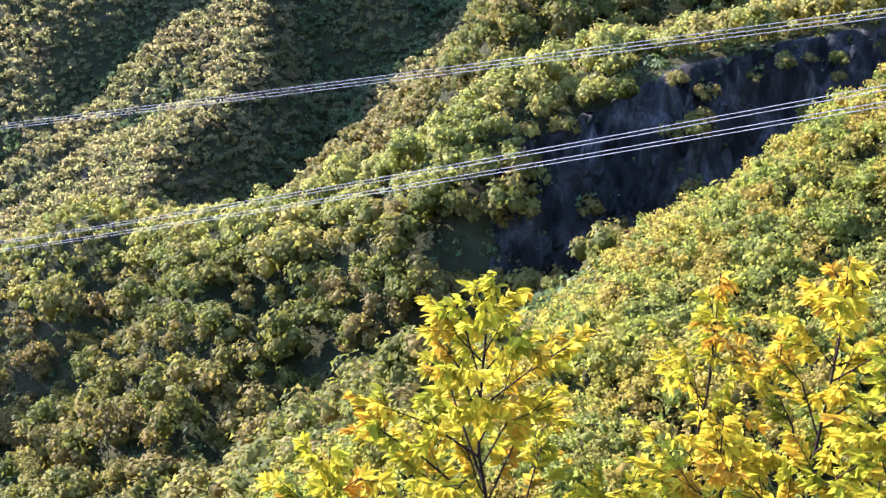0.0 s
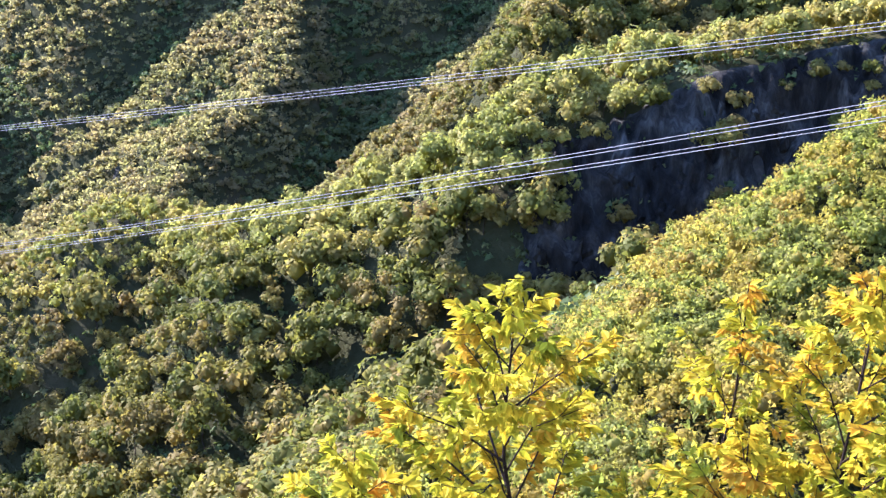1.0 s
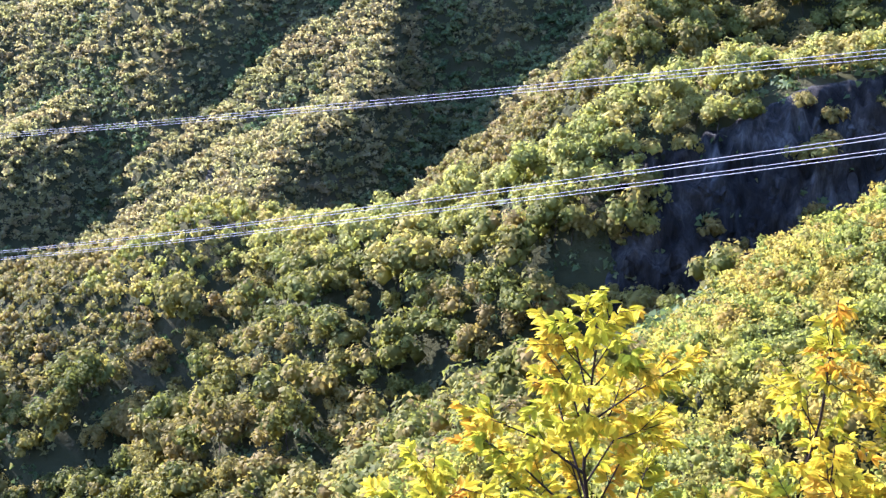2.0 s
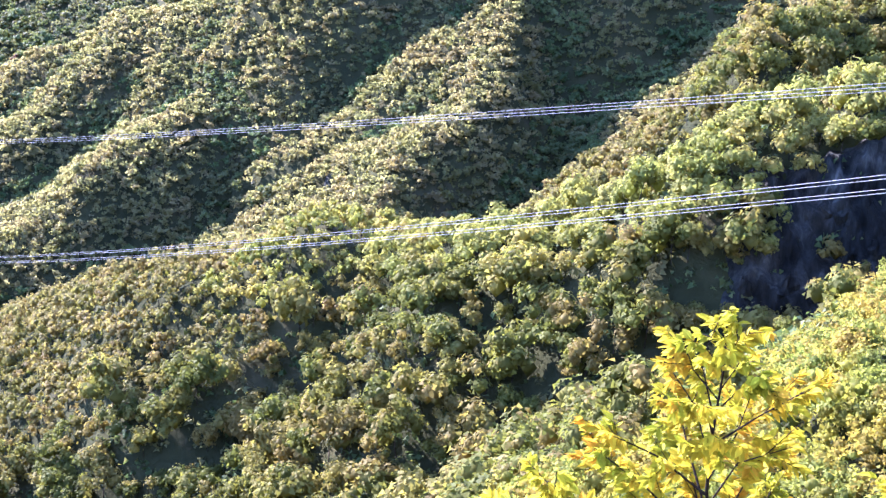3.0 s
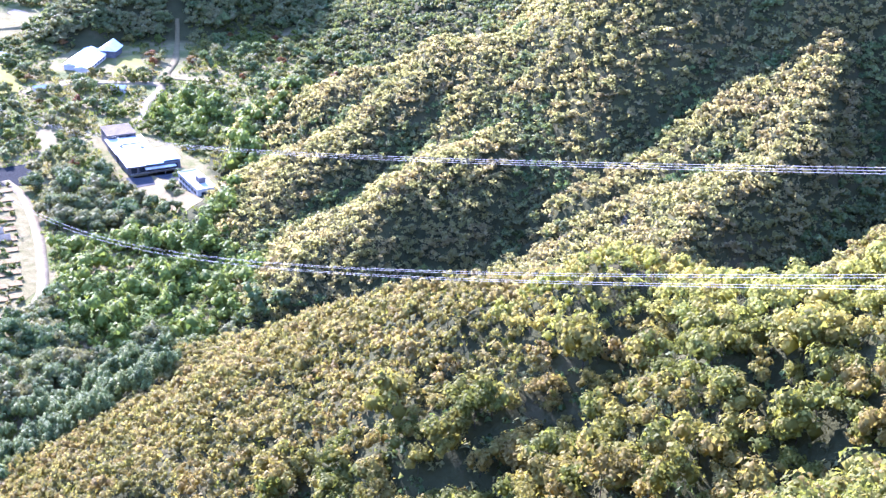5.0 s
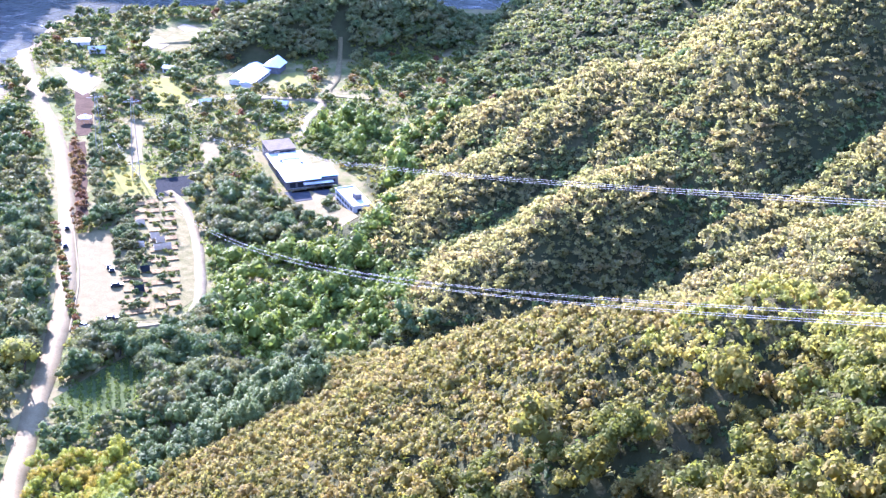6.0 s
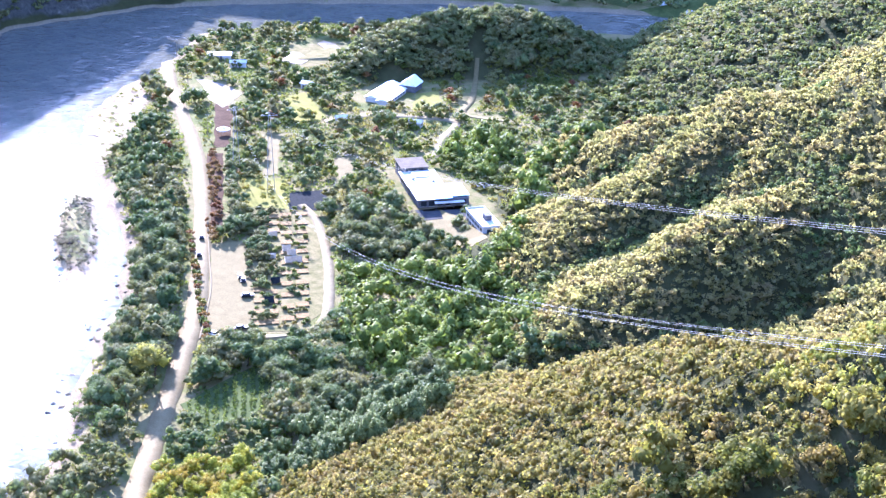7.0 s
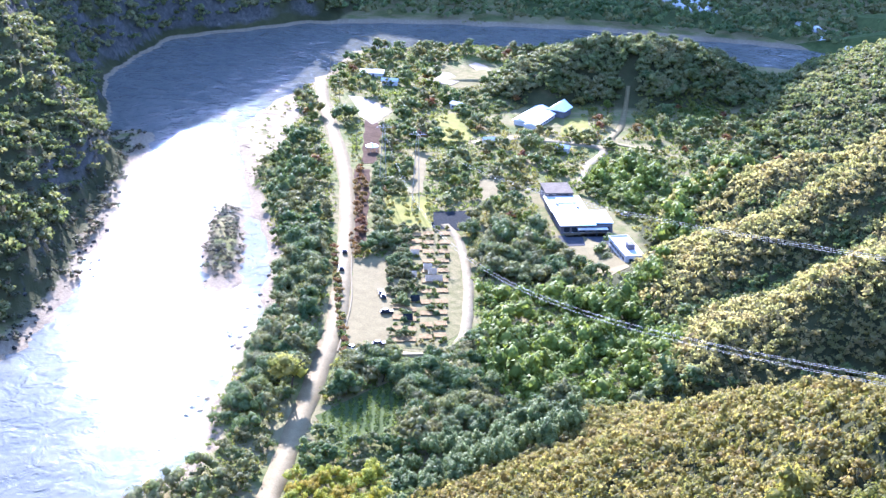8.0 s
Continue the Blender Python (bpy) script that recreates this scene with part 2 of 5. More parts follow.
# ================= the lie of the land =================


def polar(az, h, z):
    """Bearing in degrees from north, distance and height to a point."""
    a = radians(az)
    return (h * math.sin(a), h * math.cos(a), z)


# crest lines: bearing, distance, height, then the fall on the near and the far side
def crest(pts, near=0.6, far=0.6, rnd=6.0):
    return ([polar(*p[:3]) for p in pts], [p[3] if len(p) > 3 else near for p in pts], far, rnd)


RIDGES = [
    # own hill, under the eye
    ([(160, -120, 262), (60, -50, 232), (9, -7, 210.0), (0, -1.2, 208.2)], [0.80] * 4, 0.8, 2.0),
    # near spur with scrub
    crest([(40, 170, 205), (25, 150, 172), (17.2, 140, 161), (14, 128, 155.0), (9.8, 115, 152.2), (3.9, 100, 149.4), (-2, 92, 148.4), (-7.5, 85, 146), (-14, 88, 124), (-22, 98, 92)], near=-0.14, far=0.95, rnd=0.5),
    # main spur with its cliff
    crest([(30, 250, 172, 1.5), (16.7, 238, 141, 1.6), (11.9, 226, 138, 1.7), (8.7, 220, 135, 1.7), (6.1, 216, 132, 1.6), (2.5, 214, 127, 1.0), (-1.6, 214, 118, 0.75), (-4.4, 220, 110, 0.8), (-8.2, 228, 103, 0.85),
           (-11.4, 236, 100, 0.85), (-15.3, 243, 97, 0.75), (-18.3, 258, 87), (-20.4, 272, 76), (-24, 300, 60), (-26.9, 322, 44), (-30, 350, 24), (-34, 370, 12), (-37.1, 380, 3)], near=0.58, far=0.62),
    crest([(-1.6, 216, 112), (-5, 212, 107), (-9, 200, 98), (-13, 180, 87), (-16, 160, 70)], near=0.62, far=0.72, rnd=4.0),
    # its back crest
    crest([(20, 320, 165), (8.2, 292, 134), (4.2, 276, 129), (2.9, 262, 126), (1.1, 256, 119), (-1.1, 252, 113), (-3, 248, 107), (-7.5, 242, 100)], near=0.9, far=1.0, rnd=4.0),
    # second spur and its ribs
    crest([(10, 600, 235, 0.85), (0, 560, 185, 0.9), (-6, 530, 158, 0.95), (-11, 515, 132, 0.95), (-14, 512, 100, 0.9), (-19, 510, 67), (-24, 530, 47), (-28.5, 556, 26), (-31, 545, 0)], near=0.72, far=0.9, rnd=5),
    crest([(-7, 500, 105), (-7.2, 450, 88), (-8.1, 400, 72), (-11.2, 370, 61), (-13.3, 340, 50), (-16, 330, 30)], near=0.95, far=0.55, rnd=4.0),
    crest([(-11, 508, 112), (-14, 485, 74), (-16.6, 470, 56), (-20, 450, 47), (-23.6, 430, 38), (-27, 420, 24), (-31, 428, 4)], near=0.66, far=0.5, rnd=4.0),
    crest([(-22, 515, 58), (-26, 490, 34), (-29, 480, 12)], near=0.6, far=0.6),
    # third spur
    crest([(0, 800, 190), (-10, 760, 112), (-18.7, 722, 37), (-22.8, 702, 23), (-25.2, 690, 8), (-27, 680, 0)], near=0.5, far=0.5, rnd=10),
    crest([(-14, 900, 70), (-21.9, 850, 14), (-25.8, 765, 2)], near=0.4, far=0.4, rnd=10),
    # wooded knoll
    crest([(-37.6, 720, 2), (-36.2, 742, 14), (-34.2, 758, 21), (-31.4, 765, 22), (-29.8, 765, 17), (-27.5, 770, 4)], near=0.7, far=0.5, rnd=10),
    # the mountain above
    ([(420, 60, 320), (340, 330, 270), (270, 560, 240), (200, 850, 250)], [0.62] * 4, 0.5, 20.0),
    ([(340, 330, 270), (230, 270, 220), (125, 216, 172)], [0.95] * 3, 0.9, 6.0),
    # across the river
    ([(-420, -150, 190), (-470, 60, 160), (-560, 220, 150), (-645, 365, 134), (-738, 530, 140), (-815, 720, 150), (-900, 900, 130)], [1.02] * 7, 0.6, 8.0),
    ([(-640, 360, 130), (-560, 362, 68), (-505, 356, 26), (-472, 350, 0)], [0.9] * 4, 0.9, 4.0),
    ([(-540, 190, 130), (-470, 240, 62), (-420, 270, 8)], [0.8] * 3, 0.8, 4.0),
    # unseen high ridge past the river bend, added to shade the knoll and far plain
    ([(-942, 1073, 342), (-914, 1110, 350), (-880, 1155, 312), (-790, 1270, 320), (-600, 1500, 330)], [1.2] * 5, 1.2, 20.0),
    # far hills
    ([(-1250, 500, 280), (-1150, 1000, 260), (-850, 1350, 240), (-300, 1450, 260), (250, 1300, 300)], [0.6] * 5, 0.4, 30.0),
]
# river: x, y, half width
RIVER = [(-290, 60, 40), (-300, 150, 42), (-316, 214, 36), (-351, 258, 37), (-375, 294, 37), (-404, 327, 37), (-432, 349, 33), (-479, 395, 25), (-525, 427, 30), (-572, 487, 50), (-597, 543, 54),
         (-600, 600, 34), (-556, 660, 26), (-490, 715, 24), (-380, 770, 24), (-200, 810, 24)]
FAR_SHORE = [(-524, 402, 1), (-484, 356, 1), (-455, 326, 1), (-430, 296, 1), (-405, 266, 1), (-388, 240, 1), (-375, 200, 1)]
WATER_Z = -1.8


def line_field(x, y, pts):
    """Least distance to a polyline, and the blend of its third numbers there."""
    best = np.full(x.shape, 1e9)
    val = np.zeros(x.shape)
    for (ax, ay, av), (bx, by, bv) in zip(pts, pts[1:]):
        dx, dy = bx - ax, by - ay
        t = np.clip(((x - ax) * dx + (y - ay) * dy) / (dx * dx + dy * dy), 0, 1)
        d = np.hypot(x - ax - t * dx, y - ay - t * dy)
        hit = d < best
        best = np.where(hit, d, best)
        val = np.where(hit, av + t * (bv - av), val)
    return best, val


def wobble(x, y, size, seed):
    """Cheap smooth relief from a few crossed waves."""
    rs = np.random.RandomState(seed)
    out = np.zeros(np.shape(x))
    for k in range(6):
        a, ph, f = rs.uniform(0, 6.28), rs.uniform(0, 6.28), rs.uniform(0.6, 1.6) * 6.28 / size
        out = out + np.sin((x * math.cos(a) + y * math.sin(a)) * f + ph + 1.3 * np.sin((y * math.cos(a) - x * math.sin(a)) * f * 0.6 + ph * 2))
    return out / 6


def height(x, y):
    x, y = np.asarray(x, float), np.asarray(y, float)
    wx = x + 5 * wobble(x, y, 60, 3)
    wy = y + 5 * wobble(x, y, 60, 4)
    near_eye = np.clip((np.hypot(x, y) - 60) / 80, 0, 1)
    wx, wy = x + (wx - x) * near_eye, y + (wy - y) * near_eye
    z = np.full(x.shape, -60.0)
    for pts, near, far, rnd in RIDGES:
        for i in range(len(pts) - 1):
            (ax, ay, az), (bx, by, bz) = pts[i], pts[i + 1]
            dx, dy = bx - ax, by - ay
            t = np.clip(((wx - ax) * dx + (wy - ay) * dy) / (dx * dx + dy * dy), 0, 1)
            qx, qy = ax + t * dx, ay + t * dy
            d = np.hypot(wx - qx, wy - qy)
            nearer = (dx * (wy - ay) - dy * (wx - ax)) * (dy * ax - dx * ay) > 0
            s = near[i] + t * (near[i + 1] - near[i])
            s = np.where((t > 0) & (t < 1), np.where(nearer, s, far), np.maximum(s, far))
            zr = az + t * (bz - az) - s * (np.sqrt(d * d + rnd * rnd) - rnd)
            # a slope that still rises towards the hill, then drops to the gully
            zr = np.where((s < 0) & (d > 38), zr - 1.1 * (d - 38), zr)
            # steep for the cliff's own height, then easing off
            zr = np.where(s > 1.25, np.maximum(zr, az + t * (bz - az) - 52 - 0.45 * (d - 34)), zr)
            z = np.maximum(z, zr)
    z = z + (2.4 * wobble(x, y, 38, 7) + 0.5 * wobble(x, y, 14, 8)) * np.clip((z - 4) / 25, 0, 1) * near_eye
    dr, hw = line_field(x, y, RIVER)
    edge = dr - hw - 3.0 * wobble(x, y, 30, 11)
    floor = np.clip((edge - 7.0) / 15.0, -1, 0) * 4.2
    # island of rock and gravel near the camp side
    isl = np.hypot(((x + 397) * 0.72 - (y - 347) * 0.69) / 40, ((x + 397) * 0.69 + (y - 347) * 0.72) / (6.5 + 3.2 * wobble(x, y, 22, 13)))
    floor = np.maximum(floor, np.where(isl < 1.5, 0.8 - 3.2 * np.clip(isl - 0.45, 0, 2) + 0.5 * wobble(x, y, 8, 12), -9))
    # rocky shelf under the far bank
    ds = line_field(x, y, FAR_SHORE)[0]
    floor = np.maximum(floor, -0.3 - 0.2 * np.maximum(ds - 5, 0) + 0.9 * wobble(x, y, 9, 14) + 0.8 * wobble(x, y, 22, 15))
    # steep banks where a hill meets the water
    z = np.minimum(z, floor + 1.5 * np.maximum(edge, 0) + 0.3 * np.maximum(edge, 0) * wobble(x, y, 12, 17))
    k = 3.0
    return np.where(np.abs(z - floor) < k, np.maximum(z, floor) + (k - np.abs(z - floor)) ** 2 / (4 * k) * (edge > 0), np.maximum(z, floor))


def hgt(x, y):
    return float(height(np.array([x]), np.array([y]))[0])


def mesh_of(name, verts, faces, mats, idx=None, smooth=False):
    """A mesh from numpy arrays; faces is an (n, 3) or (n, 4) array."""
    me = bpy.data.meshes.new(name)
    verts, faces = np.asarray(verts, np.float32), np.asarray(faces, np.int32)
    n, k = faces.shape
    me.vertices.add(len(verts))
    me.vertices.foreach_set("co", verts.ravel())
    me.loops.add(n * k)
    me.loops.foreach_set("vertex_index", faces.ravel())
    me.polygons.add(n)
    me.polygons.foreach_set("loop_start", np.arange(0, n * k, k, dtype=np.int32))
    me.polygons.foreach_set("loop_total", np.full(n, k, dtype=np.int32))
    if idx is not None:
        me.polygons.foreach_set("material_index", np.asarray(idx, np.int32))
    if smooth:
        me.polygons.foreach_set("use_smooth", np.ones(n, dtype=bool))
    for m in mats:
        me.materials.append(m)
    me.update(calc_edges=True)
    me.validate()
    return me


def grid_faces(nx, ny):
    i = np.arange(nx - 1)[:, None] * ny + np.arange(ny - 1)[None, :]
    return np.stack([i, i + ny, i + ny + 1, i + 1], -1).reshape(-1, 4)


def ground_axis(lo, hi, step, reach):
    core = np.arange(lo, hi + 0.1, step)
    out = [lo - reach * f for f in (1, 0.55, 0.3, 0.16, 0.08, 0.03)]
    return np.concatenate([out, core, [hi + (lo - o) for o in out[::-1]]])


gx, gy = ground_axis(-820, 260, 4.0, 2600), ground_axis(-40, 880, 4.0, 2600)
GX, GY = np.meshgrid(gx, gy, indexing="ij")
GZ = height(GX, GY)


def ground_mat():
    """Leaf litter and grass, with bare rock where the slope is steep and gravel by the water's level."""
    m, nt, b = mat_base("wooded_ground")
    geo = nt.nodes.new("ShaderNodeNewGeometry")
    n1 = node(nt, "ShaderNodeTexNoise", Scale=0.06, Detail=5.0, Roughness=0.65)
    n2 = node(nt, "ShaderNodeTexNoise", Scale=0.9, Detail=5.0, Roughness=0.7)
    n3 = node(nt, "ShaderNodeTexNoise", Scale=0.25, Detail=6.0, Roughness=0.7, Distortion=1.5)
    for n in (n1, n2, n3):
        nt.links.new(geo.outputs["Position"], n.inputs["Vector"])
    soil = ramp(nt, n1.outputs["Fac"], [(0.35, (0.03, 0.032, 0.013)), (0.55, (0.05, 0.05, 0.019)), (0.7, (0.075, 0.063, 0.03))])
    rock = ramp(nt, n3.outputs["Fac"], [(0.3, (0.032, 0.031, 0.026)), (0.6, (0.09, 0.085, 0.068)), (0.75, (0.18, 0.165, 0.125))])
    grav = ramp(nt, n2.outputs["Fac"], [(0.3, (0.12, 0.094, 0.055)), (0.7, (0.25, 0.2, 0.125))])
    sep = nt.nodes.new("ShaderNodeSeparateXYZ")
    nt.links.new(geo.outputs["Normal"], sep.inputs[0])
    st = node(nt, "ShaderNodeMapRange")
    for k, v in (("From Min", 0.62), ("From Max", 0.54), ("To Min", 0.0), ("To Max", 1.0)):
        st.inputs[k].default_value = v
    nt.links.new(sep.outputs["Z"], st.inputs["Value"])
    pos = nt.nodes.new("ShaderNodeSeparateXYZ")
    nt.links.new(geo.outputs["Position"], pos.inputs[0])
    wet = node(nt, "ShaderNodeMapRange")
    for k, v in (("From Min", -0.1), ("From Max", -0.5), ("To Min", 0.0), ("To Max", 1.0)):
        wet.inputs[k].default_value = v
    nt.links.new(pos.outputs["Z"], wet.inputs["Value"])
    turf = ramp(nt, n1.outputs["Fac"], [(0.3, (0.06, 0.075, 0.022)), (0.45, (0.11, 0.112, 0.034)), (0.56, (0.17, 0.14, 0.065)), (0.72, (0.10, 0.105, 0.032))])
    low = node(nt, "ShaderNodeMapRange")
    for k, v in (("From Min", 8.0), ("From Max", 3.0), ("To Min", 0.0), ("To Max", 1.0)):
        low.inputs[k].default_value = v
    nt.links.new(pos.outputs["Z"], low.inputs["Value"])
    level = node(nt, "ShaderNodeMapRange")
    for k, v in (("From Min", 0.93), ("From Max", 0.985), ("To Min", 0.0), ("To Max", 1.0)):
        level.inputs[k].default_value = v
    nt.links.new(sep.outputs["Z"], level.inputs["Value"])
    flat = nt.nodes.new("ShaderNodeMath")
    flat.operation = 'MULTIPLY'
    nt.links.new(low.outputs["Result"], flat.inputs[0])
    nt.links.new(level.outputs["Result"], flat.inputs[1])
    soil = mixc(nt, flat.outputs[0], soil, turf)
    c = mixc(nt, st.outputs["Result"], soil, rock)
    c = mixc(nt, wet.outputs["Result"], c, grav)
    nt.links.new(c, b.inputs["Base Color"])
    b.inputs["Roughness"].default_value = 0.95
    b.inputs["Specular IOR Level"].default_value = 0.04
    bp = node(nt, "ShaderNodeBump", Strength=0.8, Distance=0.6)
    nt.links.new(n2.outputs["Fac"], bp.inputs["Height"])
    nt.links.new(bp.outputs["Normal"], b.inputs["Normal"])
    return m


M["land"] = ground_mat()
ground = new("ground", mesh_of("ground", np.stack([GX, GY, GZ], -1).reshape(-1, 3), grid_faces(len(gx), len(gy)), [M["land"]], smooth=True))
tagged(ground, "wooded mountain slopes falling to a flat river valley", "ground", kind="structure")

wx, wy = np.linspace(-760, -150, 40), np.linspace(40, 860, 50)
WX, WY = np.meshgrid(wx, wy, indexing="ij")
river = new("water", mesh_of("water", np.stack([WX, WY, np.full(WX.shape, WATER_Z)], -1).reshape(-1, 3), grid_faces(40, 50), [M["water"]], smooth=True))
tagged(river, "wide rippled river glittering in low sun", "river", kind="structure")


# ================= helpers for things =================


def part(name, data, parent, label=""):
    ob = new(name, data)
    ob.parent = parent
    if label:
        ob["label"] = label
    return ob


def bm_mesh(name, bm, *mats):
    me = bpy.data.meshes.new(name)
    bm.to_mesh(me)
    bm.free()
    for m in mats:
        me.materials.append(m)
    return me


def box_bm(sx, sy, sz, z0=0.0, cx=0.0, cy=0.0, bevel=0.0):
    bm = bmesh.new()
    bmesh.ops.create_cube(bm, size=1.0)
    bmesh.ops.scale(bm, vec=(sx, sy, sz), verts=bm.verts)
    bmesh.ops.translate(bm, vec=(cx, cy, z0 + sz / 2), verts=bm.verts)
    if bevel:
        bmesh.ops.bevel(bm, geom=bm.edges[:], offset=bevel, segments=2, affect='EDGES')
    return bm


def ribbon(name, pts, mat, lift, label, category, thick=0.25):
    """A band of paving along x, y, half-width points, with a small edge."""
    pts = np.array(pts, float)
    # smooth resampling
    fine = []
    for i in range(len(pts) - 1):
        p0, p1, p2, p3 = pts[max(i - 1, 0)], pts[i], pts[i + 1], pts[min(i + 2, len(pts) - 1)]
        for t in np.linspace(0, 1, 8, endpoint=False):
            fine.append(0.5 * ((2 * p1) + (p2 - p0) * t + (2 * p0 - 5 * p1 + 4 * p2 - p3) * t * t + (3 * p1 - p0 - 3 * p2 + p3) * t ** 3))
    fine.append(pts[-1])
    fine = np.array(fine)
    d = np.gradient(fine[:, :2], axis=0)
    d /= np.linalg.norm(d, axis=1)[:, None]
    nrm = np.stack([-d[:, 1], d[:, 0]], 1)
    jag = 1 + 0.10 * np.sin(np.arange(len(fine)) * 1.7) * np.cos(np.arange(len(fine)) * 0.61)
    a = fine[:, :2] + nrm * (fine[:, 2] * jag)[:, None]
    b = fine[:, :2] - nrm * (fine[:, 2] * jag[::-1])[:, None]
    za = np.maximum(height(a[:, 0], a[:, 1]), height(fine[:, 0], fine[:, 1])) + lift
    zb = np.maximum(height(b[:, 0], b[:, 1]), height(fine[:, 0], fine[:, 1])) + lift
    n = len(fine)
    v = np.concatenate([np.c_[a, za], np.c_[b, zb], np.c_[a, za - thick - lift], np.c_[b, zb - thick - lift]])
    i = np.arange(n - 1)
    f = np.concatenate([np.stack([i, i + 1, n + i + 1, n + i], 1), np.stack([i, 2 * n + i, 2 * n + i + 1, i + 1], 1), np.stack([n + i, n + i + 1, 3 * n + i + 1, 3 * n + i], 1)])
    ob = new(name, mesh_of(name, v, f[:, ::-1], [mat]))
    return tagged(ob, label, category, kind="structure")


def patch(name, outline, mat, lift, label, category, kind="structure"):
    """A field or yard: a low slab with the given outline, its edge a little uneven."""
    bm = bmesh.new()
    rim = []
    n = len(outline)
    for i in range(n):
        (ax, ay), (bx, by) = outline[i], outline[(i + 1) % n]
        k = max(2, int(math.hypot(bx - ax, by - ay) / 5))
        for j in range(k):
            t = j / k
            x, y = ax + (bx - ax) * t, ay + (by - ay) * t
            w = 0.35 * math.sin(x * 0.9 + y * 1.3) if j else 0
            rim.append(bm.verts.new((x + w, y + w * 0.7, hgt(x, y) + lift)))
    top = bm.faces.new(rim)
    ex = bmesh.ops.extrude_face_region(bm, geom=[top])
    low = [g for g in ex["geom"] if isinstance(g, bmesh.types.BMVert)]
    bmesh.ops.translate(bm, vec=(0, 0, -lift - 0.3), verts=low)
    bmesh.ops.recalc_face_normals(bm, faces=bm.faces)
    ob = new(name, bm_mesh(name, bm, mat))
    return tagged(ob, label, category, kind=kind)


# ================= valley floor =================
ROAD = [(-600, 590, 3.0), (-543, 544, 3.2), (-501, 505, 3.2), (-440, 454, 3.2), (-407, 424, 3.2), (-363, 378, 3.3), (-319, 328, 3.3), (-296, 297, 3.3), (-273, 264, 3.2), (-255, 238, 3.2), (-232, 200, 3.2), (-225, 120, 3.2)]
ribbon("road", ROAD, M["asphalt"], 0.14, "sun-bleached valley road beside the river", "road")
LOOP = [(-350, 420, 1.6), (-334, 410, 1.7), (-310, 386, 1.8), (-290, 362, 1.9), (-278, 345, 1.9), (-275, 332, 1.8), (-282, 324, 1.6), (-294, 318, 1.4), (-300, 312, 1.4)]
ribbon("path", LOOP, M["path"], 0.20, "pale concrete lane curving round the campsite", "path")
ribbon("path", [(-345, 560, 1.3), (-365, 557, 1.8), (-375, 579, 1.7), (-397, 617, 1.0)], M["parking"], 0.18, "pale lane between trees at the hill's foot", "path")
VILLAGE_LANE = [(-341, 500, 2), (-352, 520, 2.2), (-362, 545, 2.4), (-392, 533, 3), (-402, 522, 4), (-408, 508, 3)]
ribbon("path", VILLAGE_LANE, M["path"], 0.18, "pale village lane", "path")
patch("pavement", [(-351, 370), (-341, 380), (-288, 322), (-299, 310)], M["parking"], 0.12, "sandy gravel parking ground beside the road", "parking lot")
patch("pavement", [(-364, 404), (-344, 420), (-282, 352), (-279, 332), (-292, 322)], M["camp_earth"], 0.08, "bare earth of the campsite", "campsite")
patch("field", [(-389, 427), (-374, 440), (-350, 414), (-366, 404)], M["grass"], 0.10, "sunlit yellow-green lawn", "lawn")
# dark slab in soil colour, in place of hedge foliage and its shadows
patch("field", [(-420, 442), (-415, 447), (-370, 397), (-349, 373), (-352, 370), (-373, 393)], M["soil"], 0.12, "dark reddish strip standing in for hedges and their shade", "field")
patch("field", [(-501, 522), (-493, 525), (-478, 522), (-467, 518), (-461, 503), (-459, 495), (-472, 500), (-485, 511)], M["sand"], 0.12, "pale sandy clearing", "clearing")
patch("field", [(-490, 569), (-503, 589), (-510, 607), (-497, 601), (-496, 609), (-499, 620), (-488, 618), (-470, 605), (-467, 595), (-469, 589), (-467, 580), (-468, 572), (-476, 572)], M["camp_earth"], 0.10, "buff dry field in shallow terraces", "field")
patch("field", [(-497, 612), (-498, 619), (-488, 617), (-472, 606), (-480, 603), (-488, 607)], M["sand"], 0.35, "pale upper terrace of the dry field", "field")
patch("field", [(-488, 572), (-500, 589), (-493, 592), (-480, 585), (-477, 574)], M["sand"], 0.3, "pale lower terrace of the dry field", "field")
patch("field", [(-275, 274), (-274, 306), (-256, 296), (-252, 262)], M["crop"], 0.10, "green vegetable plot at the slope's foot", "field")
patch("pavement", [(-312, 441), (-296, 462), (-286, 447), (-266, 424), (-270, 417), (-298, 430)], M["parking"], 0.10, "concrete yard before the buildings", "yard")
patch("pavement", [(-311, 442), (-297, 461), (-290, 452), (-303, 434)], M["tarmac"], 0.2, "dark asphalt parking in front of the restaurant", "parking lot")
patch("field", [(-418, 480), (-413, 482), (-380, 441), (-383, 436)], M["parking"], 0.10, "pale dirt track between gardens", "path")
patch("field", [(-374, 470), (-370, 478), (-354, 459), (-351, 446)], M["parking"], 0.10, "pale bare garden plot", "garden")
patch("field", [(-401, 570), (-396, 581), (-374, 554), (-388, 547)], M["grass"], 0.10, "yellow-green lawn beside the hall", "lawn")
patch("field", [(-471, 503), (-453, 496), (-419, 455), (-423, 450)], M["soil"], 0.09, "brown bare earth beside the road", "field")
# a plain near-black slab, in the same material as the dark tents
patch("field", [(-362, 427), (-352, 440), (-340, 420), (-350, 413)], M["tarp"], 0.14, "dark plot above the campsite", "garden")
patch("field", [(-448, 527), (-445, 538), (-415, 517), (-411, 508), (-421, 500), (-436, 510)], M["grass"], 0.09, "bright green garden plot", "garden")
patch("field", [(-640, 800), (-420, 880), (-300, 860), (-320, 780), (-430, 800), (-560, 730)], M["crop"], 0.10, "dim far field by the river bend", "field")


